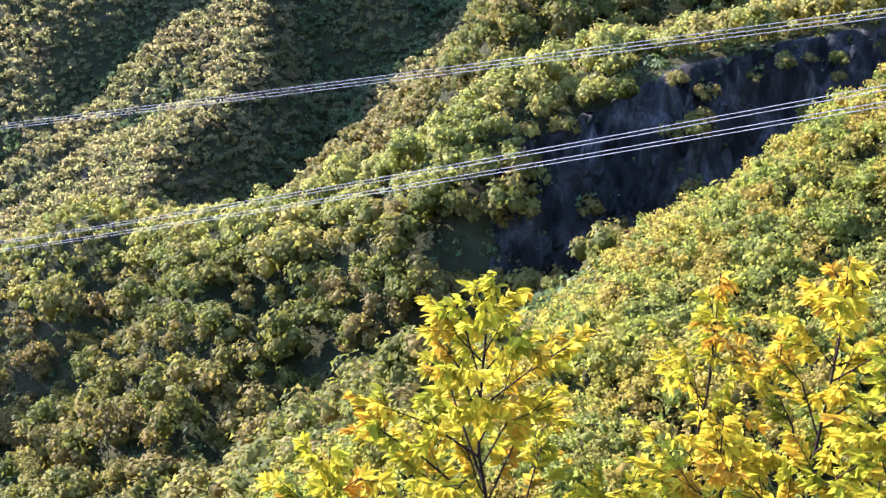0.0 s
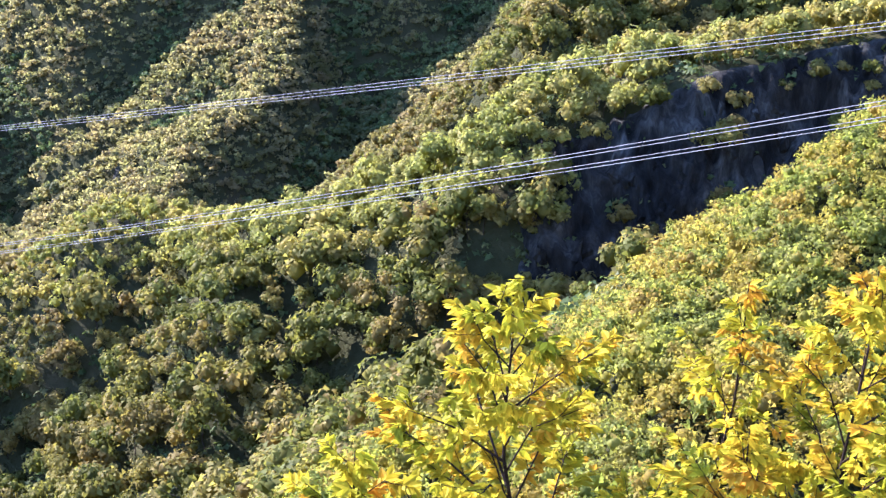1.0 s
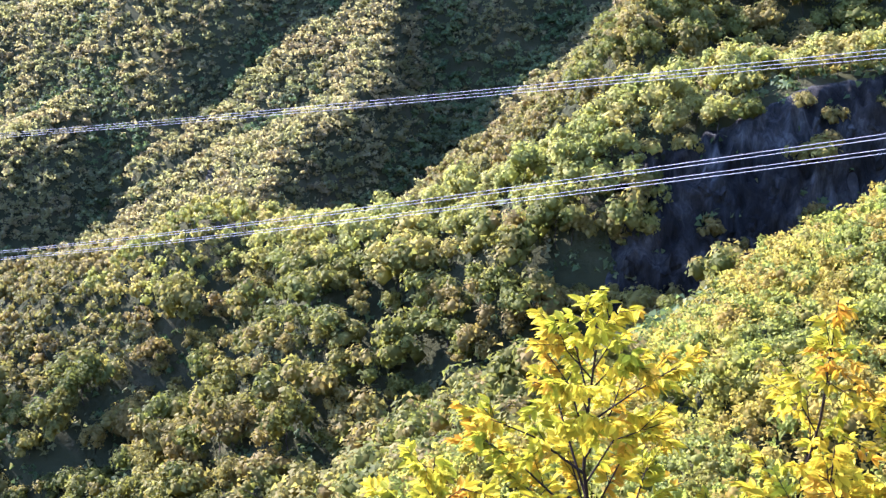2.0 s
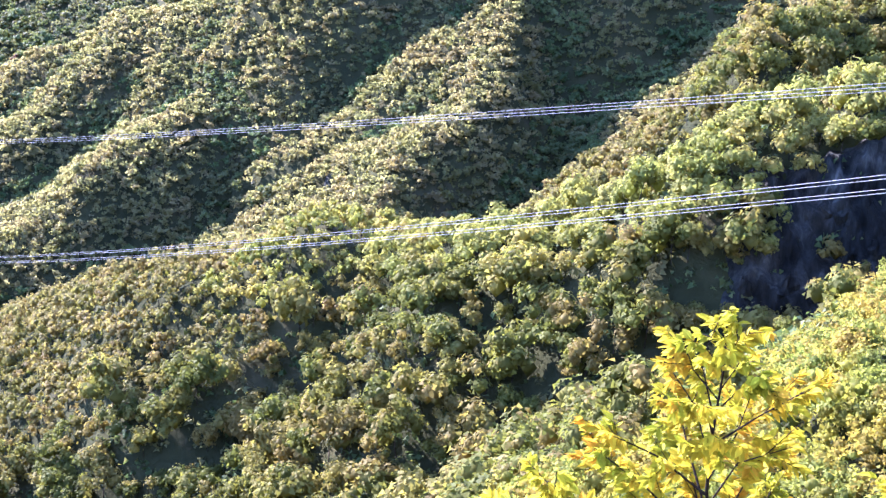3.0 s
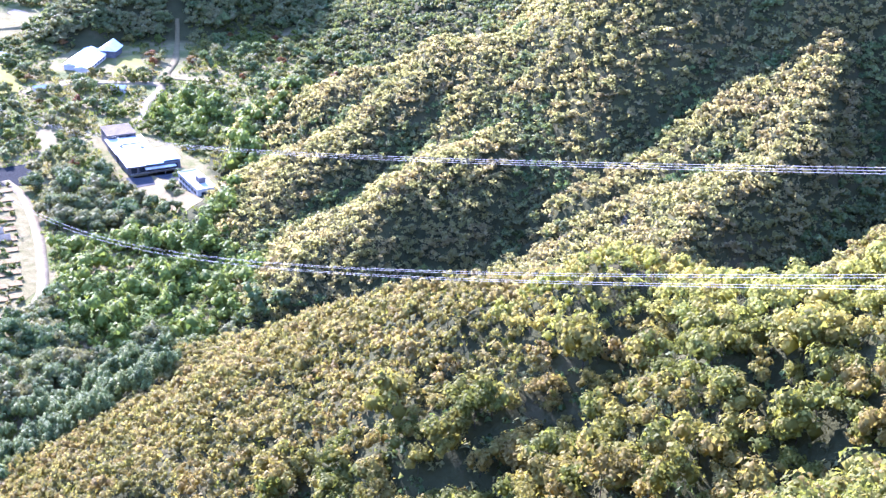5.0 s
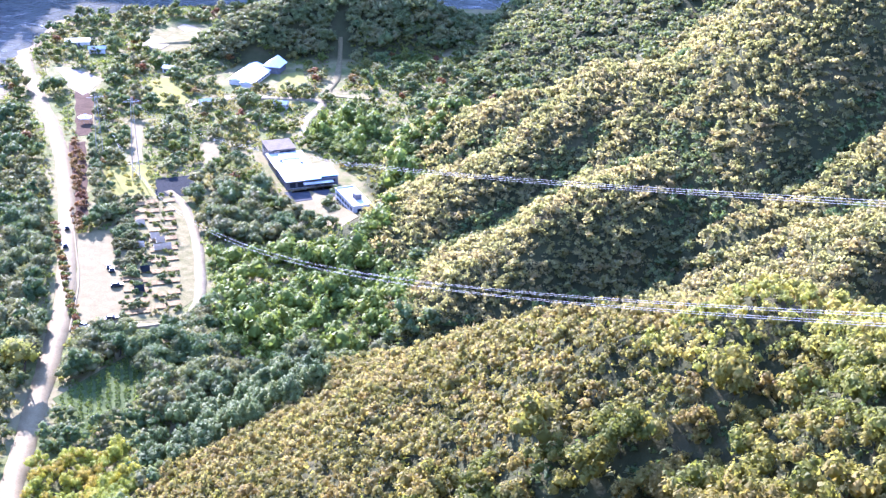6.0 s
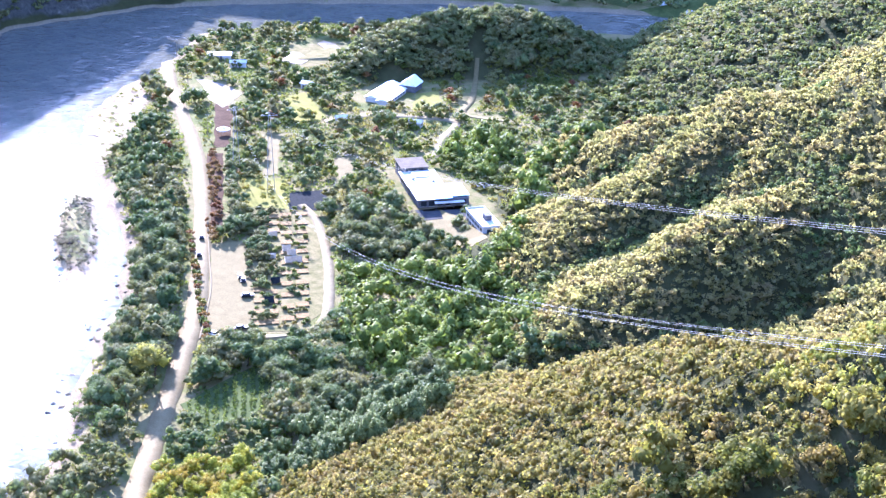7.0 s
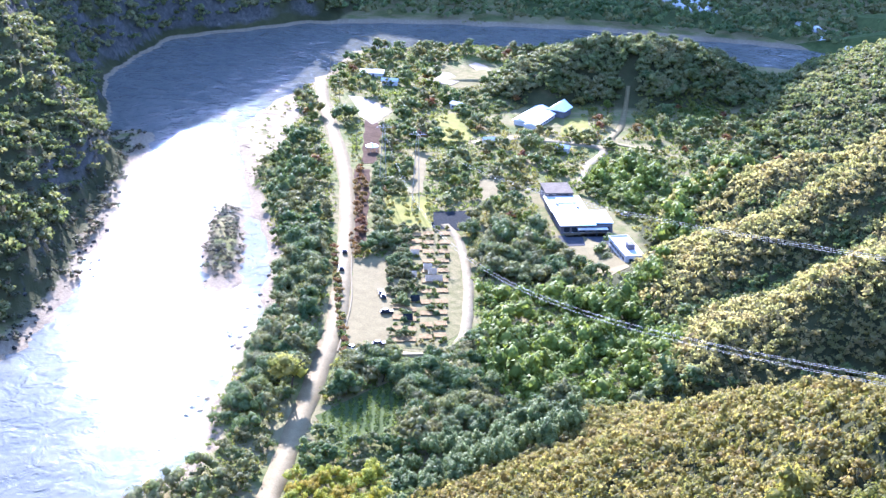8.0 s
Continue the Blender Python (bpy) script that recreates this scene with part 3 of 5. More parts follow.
def house(name, cx, cy, yaw, parts_spec, label, group=""):
    """parts_spec: rows of (part name, sx, sy, sz, z0, ox, oy, material, label)."""
    base = new(name)
    base.matrix_basis = pose(cx, cy, hgt(cx, cy) - 0.2, 0, 0, yaw)
    tagged(base, label, "building", group)
    for pn, sx, sy, sz, z0, ox, oy, mk, lb in parts_spec:
        part(pn, bm_mesh(pn, box_bm(sx, sy, sz, z0, ox, oy, 0.04), M[mk]), base, lb)
    return base


def windows(base, n, span, x0, y, z, w, h, gap_axis="x"):
    for i in range(n):
        u = x0 + span * (i + 0.5) / n
        sx, sy, px, py = (w, 0.12, u, y) if gap_axis == "x" else (0.12, w, y, u)
        win = part("window", bm_mesh("window", box_bm(sx, sy, h, z, px, py), M["glass"]), base)
        fx, fy = (w + 0.2, 0.16) if gap_axis == "x" else (0.16, w + 0.2)
        part("frame", bm_mesh("frame", box_bm(fx, fy, 0.12, z - 0.12, px, py), M["wall"]), win)


b1 = house("restaurant_building", -321, 465, -42, [
    ("wall", 16, 13.5, 3.9, 0, -2.5, -2.5, "wall_dark", "dark clad wall"), ("wall", 15, 20.5, 3.7, 0, 13, 1.5, "wall_dark", "dark clad front range"), ("wall", 12, 11, 5.6, 0, -16.5, -3.2, "wall_dark", "dark clad wing"),
    ("roof", 18.5, 15, 0.4, 3.95, -2.3, -2.4, "roof", "pale metal roof"), ("roof", 12.8, 11.8, 0.4, 5.6, -16.5, -3.2, "roof_brown", "brown flat roof"), ("roof", 16.8, 7.4, 0.35, 4.1, 14.2, -5.9, "roof", "pale metal roof panel"),
    ("roof", 15.6, 7.0, 0.35, 3.85, 13.8, 1.5, "roof_blue", "pale blue roof panel"), ("roof", 14.0, 7.0, 0.35, 4.05, 13.0, 8.6, "roof_blue", "pale blue roof panel"), ("roof", 7, 8, 0.4, 4.4, -6, -1.5, "roof", "raised pale roof section"),
    ("canopy", 2.4, 12, 0.18, 2.7, 22.2, 3.5, "roof", "pale flat canopy"), ("duct", 2.4, 1.2, 0.8, 4.35, 2, 1.5, "steel", "grey roof duct"), ("vent", 1.2, 1.2, 1.0, 4.35, -1, -6, "steel", "grey roof vent"),
    ("deck", 4, 18, 0.4, 0, 22.4, 1.5, "path", "")], "low restaurant building with bright pale metal roofs")
windows(b1, 5, 15, -10, -9.3, 1.0, 2.2, 1.7)
windows(b1, 6, 19, -8, 20.55, 0.8, 2.3, 2.1, "y")
windows(b1, 3, 9, -8, -10.45, 4.2, 2.0, 1.0, "y")
windows(b1, 3, 10, -21.5, -8.75, 3.4, 1.8, 1.3)
for py in (-2, 1.5, 5, 8.5):
    part("post", bm_mesh("post", box_bm(0.22, 0.22, 2.6, 0.2, 23.1, py), M["wall_dark"]), b1)
b2 = house("flat_roofed_house", -277, 438, -38, [
    ("wall", 20, 7, 5.0, 0, 0, 0, "wall", ""), ("roof", 20.3, 7.3, 0.3, 5.0, 0, 0, "roof", "pale flat roof"), ("parapet", 20.5, 0.3, 0.8, 5.0, 0, 3.6, "wall", ""),
    ("parapet", 20.5, 0.3, 0.8, 5.0, 0, -3.6, "wall", ""), ("parapet", 0.3, 6.9, 0.8, 5.0, 10.1, 0, "wall", ""), ("parapet", 0.3, 6.9, 0.8, 5.0, -10.1, 0, "wall", ""),
    ("stair_hut", 3.4, 2.6, 2.0, 5.3, 2.0, 0.8, "wall_dark", "grey stair hut"), ("band", 20.2, 7.2, 0.3, 2.45, 0, 0, "roof", "pale storey band")], "two-storey flat-roofed house with parapets")
windows(b2, 6, 18, -9, -3.55, 0.9, 1.9, 1.4)
windows(b2, 6, 18, -9, -3.55, 3.2, 1.9, 1.2)
windows(b2, 2, 5, -2.5, 10.05, 3.2, 1.6, 1.2, "y")
windows(b2, 2, 5, -2.5, 10.05, 0.9, 1.6, 1.3, "y")
b3 = house("white_roofed_hall", -411, 562, 104, [
    ("wall", 34, 9, 3.4, 0, -4, 4.5, "wall", ""), ("wall", 30, 8.5, 3.0, 0, -9, -5, "wall", "low front range"), ("wall", 12, 12, 4.4, 0, 14, -9, "wall_dark", "dark clad wing")], "cluster of low halls with bright white roofs by the wooded knoll")


def gable(base, sx, sy, rise, z0, ox, oy, mk):
    bm = bmesh.new()
    v = [bm.verts.new(p) for p in ((ox - sx / 2, oy - sy / 2, z0), (ox + sx / 2, oy - sy / 2, z0), (ox + sx / 2, oy + sy / 2, z0), (ox - sx / 2, oy + sy / 2, z0), (ox - sx / 2, oy, z0 + rise), (ox + sx / 2, oy, z0 + rise))]
    for f in ((0, 1, 5, 4), (2, 3, 4, 5), (0, 4, 3), (1, 2, 5), (3, 2, 1, 0)):
        bm.faces.new([v[i] for i in f])
    bmesh.ops.recalc_face_normals(bm, faces=bm.faces)
    return part("roof", bm_mesh("roof", bm, M[mk]), base, "steep pale roof")


gable(b3, 36, 11, 1.6, 3.4, -4, 4.5, "white")
gable(b3, 31, 10, 1.3, 3.0, -9, -5, "white")
gable(b3, 13.5, 14, 4.2, 4.4, 14, -9, "white")
windows(b3, 6, 26, -22, -9.3, 0.9, 1.8, 1.3)
b3.matrix_basis = b3.matrix_basis @ Matrix.Diagonal((0.78, 0.68, 0.8, 1))


# ================= trees =================


LUMP_V = np.array([(1, 0, 0.1), (0, 1, 0), (-1, 0, -0.1), (0, -1, 0), (0, 0.1, 1), (0.1, 0, -1)])
LUMP_F = np.array([(0, 1, 4), (1, 2, 4), (2, 3, 4), (3, 0, 4), (1, 0, 5), (2, 1, 5), (3, 2, 5), (0, 3, 5)])


def leaf_cloud(rng, n, rx, rz, zc, leaf, blobs=12, tri=False, cored=True, loose=0.0):
    """Small leaf faces on a cluster of lumps that make up a crown; returns verts and faces."""
    c = rng.normal(size=(blobs, 3))
    c /= np.linalg.norm(c, axis=1)[:, None]
    c *= rng.uniform(0.25, 0.85, (blobs, 1)) ** 0.6
    c[:, 2] = np.abs(c[:, 2]) * 1.1 - 0.45
    r = rng.uniform(0.26, 0.48, blobs)
    k = rng.randint(0, blobs, n)
    d = rng.normal(size=(n, 3))
    d /= np.linalg.norm(d, axis=1)[:, None]
    d[:, 2] = np.where(d[:, 2] < -0.3, -d[:, 2], d[:, 2])
    p = c[k] + d * (r[k] * rng.uniform(0.84 - 0.16 * loose, 1.12 + 0.12 * loose, n))[:, None]
    p = p * np.array([rx, rx, rz]) + np.array([0, 0, zc])
    core = []
    for b in range(blobs if cored else 0):
        v = LUMP_V * (r[b] * (0.88 - 0.22 * loose) * rng.uniform(0.8, 1.15, (6, 1))) + c[b]
        core.append((v * np.array([rx, rx, rz]) + np.array([0, 0, zc]), LUMP_F))
    nrm = d + np.array((0, 0, 0.25)) + rng.normal(size=(n, 3)) * (0.22 + 0.38 * loose)
    nrm /= np.linalg.norm(nrm, axis=1)[:, None]
    u = np.cross(nrm, rng.normal(size=(n, 3)))
    u /= np.linalg.norm(u, axis=1)[:, None] + 1e-9
    w = np.cross(nrm, u)
    s = leaf * rng.uniform(0.6, 1.4, n)[:, None]
    if tri:
        v = np.stack([p + u * s, p - u * s * 0.6 + w * s * 0.8, p - u * s * 0.6 - w * s * 0.8], 1)
    else:
        v = np.stack([p + u * s, p + w * s * 0.62, p - u * s, p - w * s * 0.62], 1)
    m = v.shape[1]
    return join(core + [(v.reshape(-1, 3), np.arange(n * m).reshape(n, m))])


def limb(p0, p1, r0, r1, sides=5):
    """A tapered stick from p0 to p1."""
    p0, p1 = np.array(p0, float), np.array(p1, float)
    d = (p1 - p0) / np.linalg.norm(p1 - p0)
    u = np.cross(d, (0.3, 0.9, 0.1))
    u /= np.linalg.norm(u)
    w = np.cross(d, u)
    a = np.arange(sides) * 6.2832 / sides
    ring = np.cos(a)[:, None] * u + np.sin(a)[:, None] * w
    v = np.concatenate([p0 + ring * r0, p1 + ring * r1])
    i = np.arange(sides)
    j = (i + 1) % sides
    return v, np.stack([i, j, j + sides, i + sides], 1)


def join(pieces):
    vs, fs, o = [], [], 0
    for v, f in pieces:
        vs.append(v)
        fs.append(f + o)
        o += len(v)
    return np.concatenate(vs), np.concatenate(fs)


def trunk_mesh(rng, h, r, spread, limbs=5, sides=5):
    """A leaning trunk in three lengths with forked limbs."""
    p = [np.array((0.0, 0.0, -0.6))]
    for k in range(3):
        p.append(p[-1] + np.array((rng.normal() * 0.05 * h, rng.normal() * 0.05 * h, h * (0.30 if k else 0.38))))
    out = [limb(p[k], p[k + 1], r * (1 - 0.28 * k), r * (0.72 - 0.26 * k), sides) for k in range(3)]
    for k in range(limbs):
        t = rng.uniform(0.35, 0.95)
        q = p[1] + (p[3] - p[1]) * t
        a = rng.uniform(0, 6.28)
        e = q + np.array((math.cos(a) * spread, math.sin(a) * spread, rng.uniform(0.25, 0.5) * spread * 1.3)) * rng.uniform(0.5, 0.85)
        out.append(limb(q, e, r * 0.38, r * 0.12, sides))
    return join(out)


def scatter(rng, box, step, jitter=0.42):
    x0, y0, x1, y1 = box
    xs, ys = np.arange(x0, x1, step), np.arange(y0, y1, step)
    X, Y = np.meshgrid(xs, ys, indexing="ij")
    X = X + rng.uniform(-jitter, jitter, X.shape) * step
    Y = Y + rng.uniform(-jitter, jitter, Y.shape) * step
    return X.ravel(), Y.ravel()


def steepness(x, y):
    e = 3.0
    return np.hypot(height(x + e, y) - height(x - e, y), height(x, y + e) - height(x, y - e)) / (2 * e)


def woods(name, rng, x, y, size, templates, mat, label, trunk=True, sink=0.3):
    """Many trees as one mesh: each a turned, scaled copy of one of the templates."""
    vs, fs, idx, o = [], [], [], 0
    z = height(x, y) - sink
    pick = rng.randint(0, len(templates), len(x))
    for t, (lv, lf, tv, tf) in enumerate(templates):
        sel = np.where(pick == t)[0]
        if not len(sel):
            continue
        a = rng.uniform(0, 6.283, len(sel))
        s = size[sel]
        sz = s * rng.uniform(0.85, 1.2, len(sel))
        ca, sa = np.cos(a) * s, np.sin(a) * s
        for v, f, mi in ((lv, lf, 0),) + (((tv, tf, 1),) if trunk else ()):
            X = ca[:, None] * v[:, 0] - sa[:, None] * v[:, 1] + x[sel][:, None]
            Y = sa[:, None] * v[:, 0] + ca[:, None] * v[:, 1] + y[sel][:, None]
            Z = sz[:, None] * v[:, 2] + z[sel][:, None]
            vs.append(np.stack([X, Y, Z], -1).reshape(-1, 3))
            ff = (f[None] + (np.arange(len(sel)) * len(v))[:, None, None]).reshape(-1, f.shape[1]) + o
            if ff.shape[1] == 3:
                ff = np.concatenate([ff, ff[:, -1:]], 1)
            fs.append(ff)
            idx.append(np.full(len(ff), mi))
            o += len(vs[-1])
    v, f, ix = np.concatenate(vs), np.concatenate(fs), np.concatenate(idx)
    tri = f[:, 2] == f[:, 3]
    me = bpy.data.meshes.new(name)
    order = np.argsort(tri, kind="stable")
    f, ix, tri = f[order], ix[order], tri[order]
    tot = np.where(tri, 3, 4).astype(np.int32)
    loops = np.concatenate([f[~tri].ravel(), f[tri][:, :3].ravel()]).astype(np.int32)
    me.vertices.add(len(v))
    me.vertices.foreach_set("co", v.astype(np.float32).ravel())
    me.loops.add(len(loops))
    me.loops.foreach_set("vertex_index", loops)
    me.polygons.add(len(f))
    me.polygons.foreach_set("loop_start", np.concatenate([[0], np.cumsum(tot)[:-1]]).astype(np.int32))
    me.polygons.foreach_set("loop_total", tot)
    me.polygons.foreach_set("material_index", ix.astype(np.int32))
    me.polygons.foreach_set("use_smooth", np.ones(len(f), dtype=bool))
    me.materials.append(mat)
    me.materials.append(M["bark"])
    me.update(calc_edges=True)
    return tagged(new(name, me), label, "trees", kind="stuff")


def crowns(seed, n, rx, rz, zc, leaf, th, tr, count=4, tri=False, blobs=12, limbs=4, sides=4, cored=True, loose=0.0):
    out = []
    for k in range(count):
        rng = np.random.RandomState(seed + k)
        lv, lf = leaf_cloud(rng, n, rx, rz, zc, leaf, blobs, tri=tri, cored=cored, loose=loose)
        tv, tf = trunk_mesh(rng, th, tr, rx, limbs, sides)
        out.append((lv, lf, tv, tf))
    return out


def bearing(x, y):
    return np.degrees(np.arctan2(x, y)), np.hypot(x, y)


def seg_dist(x, y, pts):
    return line_field(x, y, [(p[0], p[1], p[2] if len(p) > 2 else 0) for p in pts])


def inside(x, y, poly):
    c = np.zeros(x.shape, bool)
    for (ax, ay), (bx, by) in zip(poly, poly[1:] + poly[:1]):
        c ^= ((ay > y) != (by > y)) & (x < (bx - ax) * (y - ay) / (by - ay + 1e-9) + ax)
    return c


def from_lookout(x, y, up=7.0):
    """Which trees stand in plain view of the lookout; those behind a ridge are built more simply."""
    z = height(x, y) + up
    ok = np.ones(x.shape, bool)
    for t in np.linspace(0.06, 0.97, 70):
        i = np.clip(np.searchsorted(gx, x * t), 0, len(gx) - 1)
        j = np.clip(np.searchsorted(gy, y * t), 0, len(gy) - 1)
        ok &= GZ[i, j] - 2.0 < EYE_Z + (z - EYE_Z) * t
    az, h = bearing(x, y)
    return ok & (az > -60) & (az < 19)


def woods2(name, rng, x, y, size, templates, mat, label, trunk=True):
    """Woods in two grades: full trees in view of the lookout, plain ones behind the ridges."""
    v = from_lookout(x, y, 12.0)
    if v.any():
        woods(name, rng, x[v], y[v], size[v], templates, mat, label, trunk=trunk)
    h = ~v
    thin = rng.uniform(size=len(x)) < 0.16
    h &= thin
    if h.any():
        woods(name, rng, x[h], y[h], size[h] * 0.95, T_LOW, mat, label + ", behind the ridge", trunk=False)


PINE_SLOPE = [(-228, 256), (-242, 290), (-212, 312), (-190, 292), (-196, 262), (-206, 246)]
GOLD_SLOPE = [(-246, 212), (-252, 245), (-240, 262), (-214, 244), (-210, 215)]
RNG = np.random.RandomState(5)
OPEN = [[(-351, 370), (-341, 380), (-288, 322), (-299, 310)], [(-364, 404), (-344, 420), (-276, 352), (-272, 330), (-292, 318)], [(-389, 427), (-374, 440), (-350, 414), (-366, 404)],
        [(-427, 446), (-416, 456), (-350, 385), (-359, 375)], [(-508, 528), (-460, 520), (-456, 492), (-488, 503)], [(-505, 584), (-508, 622), (-476, 630), (-462, 598), (-473, 562)],
        [(-275, 274), (-274, 306), (-256, 296), (-252, 262)], [(-350, 474), (-336, 488), (-296, 472), (-262, 440), (-264, 418), (-300, 430)], [(-424, 545), (-430, 586), (-400, 590), (-394, 545), (-400, 530)],
        [(-640, 800), (-420, 880), (-300, 860), (-320, 780), (-430, 800), (-560, 730)],
        [(-419, 481), (-412, 483), (-379, 441), (-384, 435)], [(-375, 470), (-370, 479), (-353, 459), (-350, 445)], [(-402, 570), (-396, 582), (-373, 554), (-389, 546)], [(-363, 427), (-352, 441), (-339, 420), (-350, 412)], [(-472, 503), (-453, 497), (-418, 455), (-424, 449)], [(-448, 527), (-445, 538), (-415, 517), (-411, 508), (-421, 500), (-436, 510)]]


def clear_of(x, y, road=5.5, loop=3.5):
    ok = seg_dist(x, y, ROAD)[0] > road
    ok &= seg_dist(x, y, LOOP)[0] > loop
    ok &= seg_dist(x, y, VILLAGE_LANE)[0] > 2.5
    ok &= seg_dist(x, y, [(-345, 560), (-365, 557), (-375, 579), (-403, 627)])[0] > 5
    for p in OPEN:
        ok &= ~inside(x, y, p)
    dr, hw = line_field(x, y, RIVER)
    ok &= dr - hw > 4 + 5 * wobble(x, y, 40, 21)
    return ok


T_FAR = crowns(100, 50, 3.6, 2.3, 2.8, 0.62, 4.5, 0.14, count=5, tri=True, blobs=6, limbs=0, sides=3, loose=0.5)
T_MID = crowns(200, 60, 2.1, 1.6, 1.7, 0.29, 4.5, 0.12, count=9, tri=True, blobs=4, limbs=0, sides=3, loose=0.9)
T_NEAR = crowns(300, 480, 3.5, 3.5, 4.5, 0.32, 5.5, 0.12, count=7, tri=True, blobs=13, limbs=2, sides=3, loose=0.35)
T_SCRUB = crowns(400, 320, 1.9, 1.6, 1.7, 0.15, 1.8, 0.05, count=6, tri=True, blobs=9, limbs=1, sides=3, loose=1.0)
T_LOW = crowns(500, 26, 4.6, 3.4, 4.6, 1.2, 5.0, 0.2, tri=True, blobs=4, limbs=0, sides=3)
T_VALLEY = crowns(150, 200, 4.2, 3.6, 3.7, 0.37, 4.0, 0.14, count=7, tri=True, blobs=10, limbs=0, sides=3, loose=0.15)
T_VINE = crowns(700, 240, 3.2, 3.4, 1.6, 0.30, 2.0, 0.12, count=6, tri=True, blobs=9, limbs=0, sides=3)

# --- scrub on the near spur ---
x, y = scatter(RNG, (-60, 35, 75, 165), 2.3)
az, h = bearing(x, y)
lim = np.interp(az, [-30, -14, -7.5, 3.9, 9.8, 14, 17.2, 25], [100, 100, 106, 134, 154, 164, 172, 178])
k = (az > -13) & (az < 21) & (h > 55) & (h < lim)
x, y = x[k], y[k]
woods("scrub", RNG, x, y, RNG.uniform(0.7, 1.35, len(x)), T_SCRUB, M["scrub"], "dense sunlit yellow-green scrub on the near slope")

# --- main spur ---


def spur_zone(x, y):
    az, h = bearing(x, y)
    k = (height(x, y) > 10) & (az > -46) & (az < 24) & (h > np.interp(az, [-30, -14, 3.9, 17, 25], [90, 104, 122, 165, 172])) & (h < np.interp(az, [-46, -25, -10, 25], [420, 372, 300, 330])) & clear_of(x, y)
    k &= ~inside(x, y, PINE_SLOPE) & ~inside(x, y, GOLD_SLOPE)
    # band along the crest whose sunlight is put into the leaf colour
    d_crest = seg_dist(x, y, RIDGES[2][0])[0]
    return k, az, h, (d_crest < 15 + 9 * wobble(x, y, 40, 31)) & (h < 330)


x, y = scatter(RNG, (-330, 100, 140, 400), 4.9)
k, az, h, bright = spur_zone(x, y)
k &= (steepness(x, y) < 1.05) | (az < -1.5) | (h > np.interp(az, [-1.6, 2.5, 6.1, 8.7, 11.9, 16.7], [214, 214, 216, 220, 226, 238]) + 4) | (RNG.uniform(size=len(x)) < np.where(az < 4.5, 0.5, 0.05))
cliff_top = np.interp(az, [-1.6, 2.5, 6.1, 8.7, 11.9, 16.7], [214, 214, 216, 220, 226, 238])
k &= (az < 6.2) | (h > cliff_top - 1) | (h < cliff_top - 34) | (RNG.uniform(size=len(x)) < 0.04)
k &= (az < -0.5) | (h > 178) | (RNG.uniform(size=len(x)) < 0.03)
k &= (h < 232 + 14 * wobble(x, y, 50, 33)) | (az > 0)
k &= ~((h > 232) & from_lookout(x, y) & (az < 0))
x, y, bright = x[k], y[k], bright[k]
woods2("woods", RNG, x[bright], y[bright], RNG.uniform(0.7, 1.15, bright.sum()), T_NEAR, M["crest"], "yellow-green trees along the spur's crest, tint lightened as if sunlit")
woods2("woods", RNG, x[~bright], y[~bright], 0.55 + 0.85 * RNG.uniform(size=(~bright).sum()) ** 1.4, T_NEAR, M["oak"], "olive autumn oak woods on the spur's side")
x, y = scatter(RNG, (-330, 150, 60, 400), 3.05)
k, az, h, bright = spur_zone(x, y)
k &= (h >= 228 + 14 * wobble(x, y, 50, 33)) & (az <= 0)
x, y, bright, h = x[k], y[k], bright[k], h[k]
T_SPUR = crowns(250, 84, 2.1, 2.0, 2.6, 0.27, 4.0, 0.08, count=8, tri=True, blobs=5, limbs=0, sides=3, loose=0.2)
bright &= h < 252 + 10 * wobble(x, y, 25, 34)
woods2("woods", RNG, x[bright], y[bright], RNG.uniform(0.75, 1.25, bright.sum()), T_SPUR, M["crest"], "yellow-green young trees along the lower crest, tint lightened as if sunlit")
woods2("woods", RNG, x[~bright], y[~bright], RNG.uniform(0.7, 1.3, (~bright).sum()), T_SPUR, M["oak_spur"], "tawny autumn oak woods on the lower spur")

# --- second spur and bowl ---
x, y = scatter(RNG, (-330, 240, 120, 640), 2.95)
az, h = bearing(x, y)
z = height(x, y)
k = (z > 7) & (az > -33) & (az < 12) & (h >= np.interp(az, [-46, -25, -10, 25], [420, 372, 300, 330])) & (h < 620) & clear_of(x, y)
x, y, h = x[k], y[k], h[k]
# evergreens keep to the ravines between the ribs
hollow = (height(x + 16, y) + height(x - 16, y) + height(x, y + 16) + height(x, y - 16)) / 4 - height(x, y) + 0.9 * wobble(x, y, 30, 35) > 1.5
woods2("woods", RNG, x[~hollow], y[~hollow], RNG.uniform(0.95, 1.55, (~hollow).sum()), T_MID, M["oak_far"], "autumn oak woods on the second spur, tints paled for haze", trunk=False)
woods2("woods", RNG, x[hollow], y[hollow], RNG.uniform(0.9, 1.7, hollow.sum()), T_MID, M["valley"], "green woods in the ravines of the second spur", trunk=False)

# --- undergrowth between the trees ---
T_FLOOR = crowns(770, 16, 1.9, 1.0, 0.5, 0.42, 0.5, 0.03, count=5, tri=True, blobs=6, limbs=0, sides=3, cored=False)
x, y = scatter(RNG, (-30, 70, 70, 185), 1.9)
az, h = bearing(x, y)
k = (az > -6) & (az < 20) & (h > 78) & (h < 180)
x, y = x[k], y[k]
woods("undergrowth", RNG, x, y, RNG.uniform(0.6, 1.0, len(x)), T_FLOOR, M["scrub"], "low growth between the near slope's bushes", trunk=False, sink=0.1)
x, y = scatter(RNG, (-330, 95, 90, 400), 3.1)
k, az, h, bright = spur_zone(x, y)
k &= from_lookout(x, y, 3.0) & (az < 19)
x, y, h = x[k], y[k], h[k]
far = h > 228
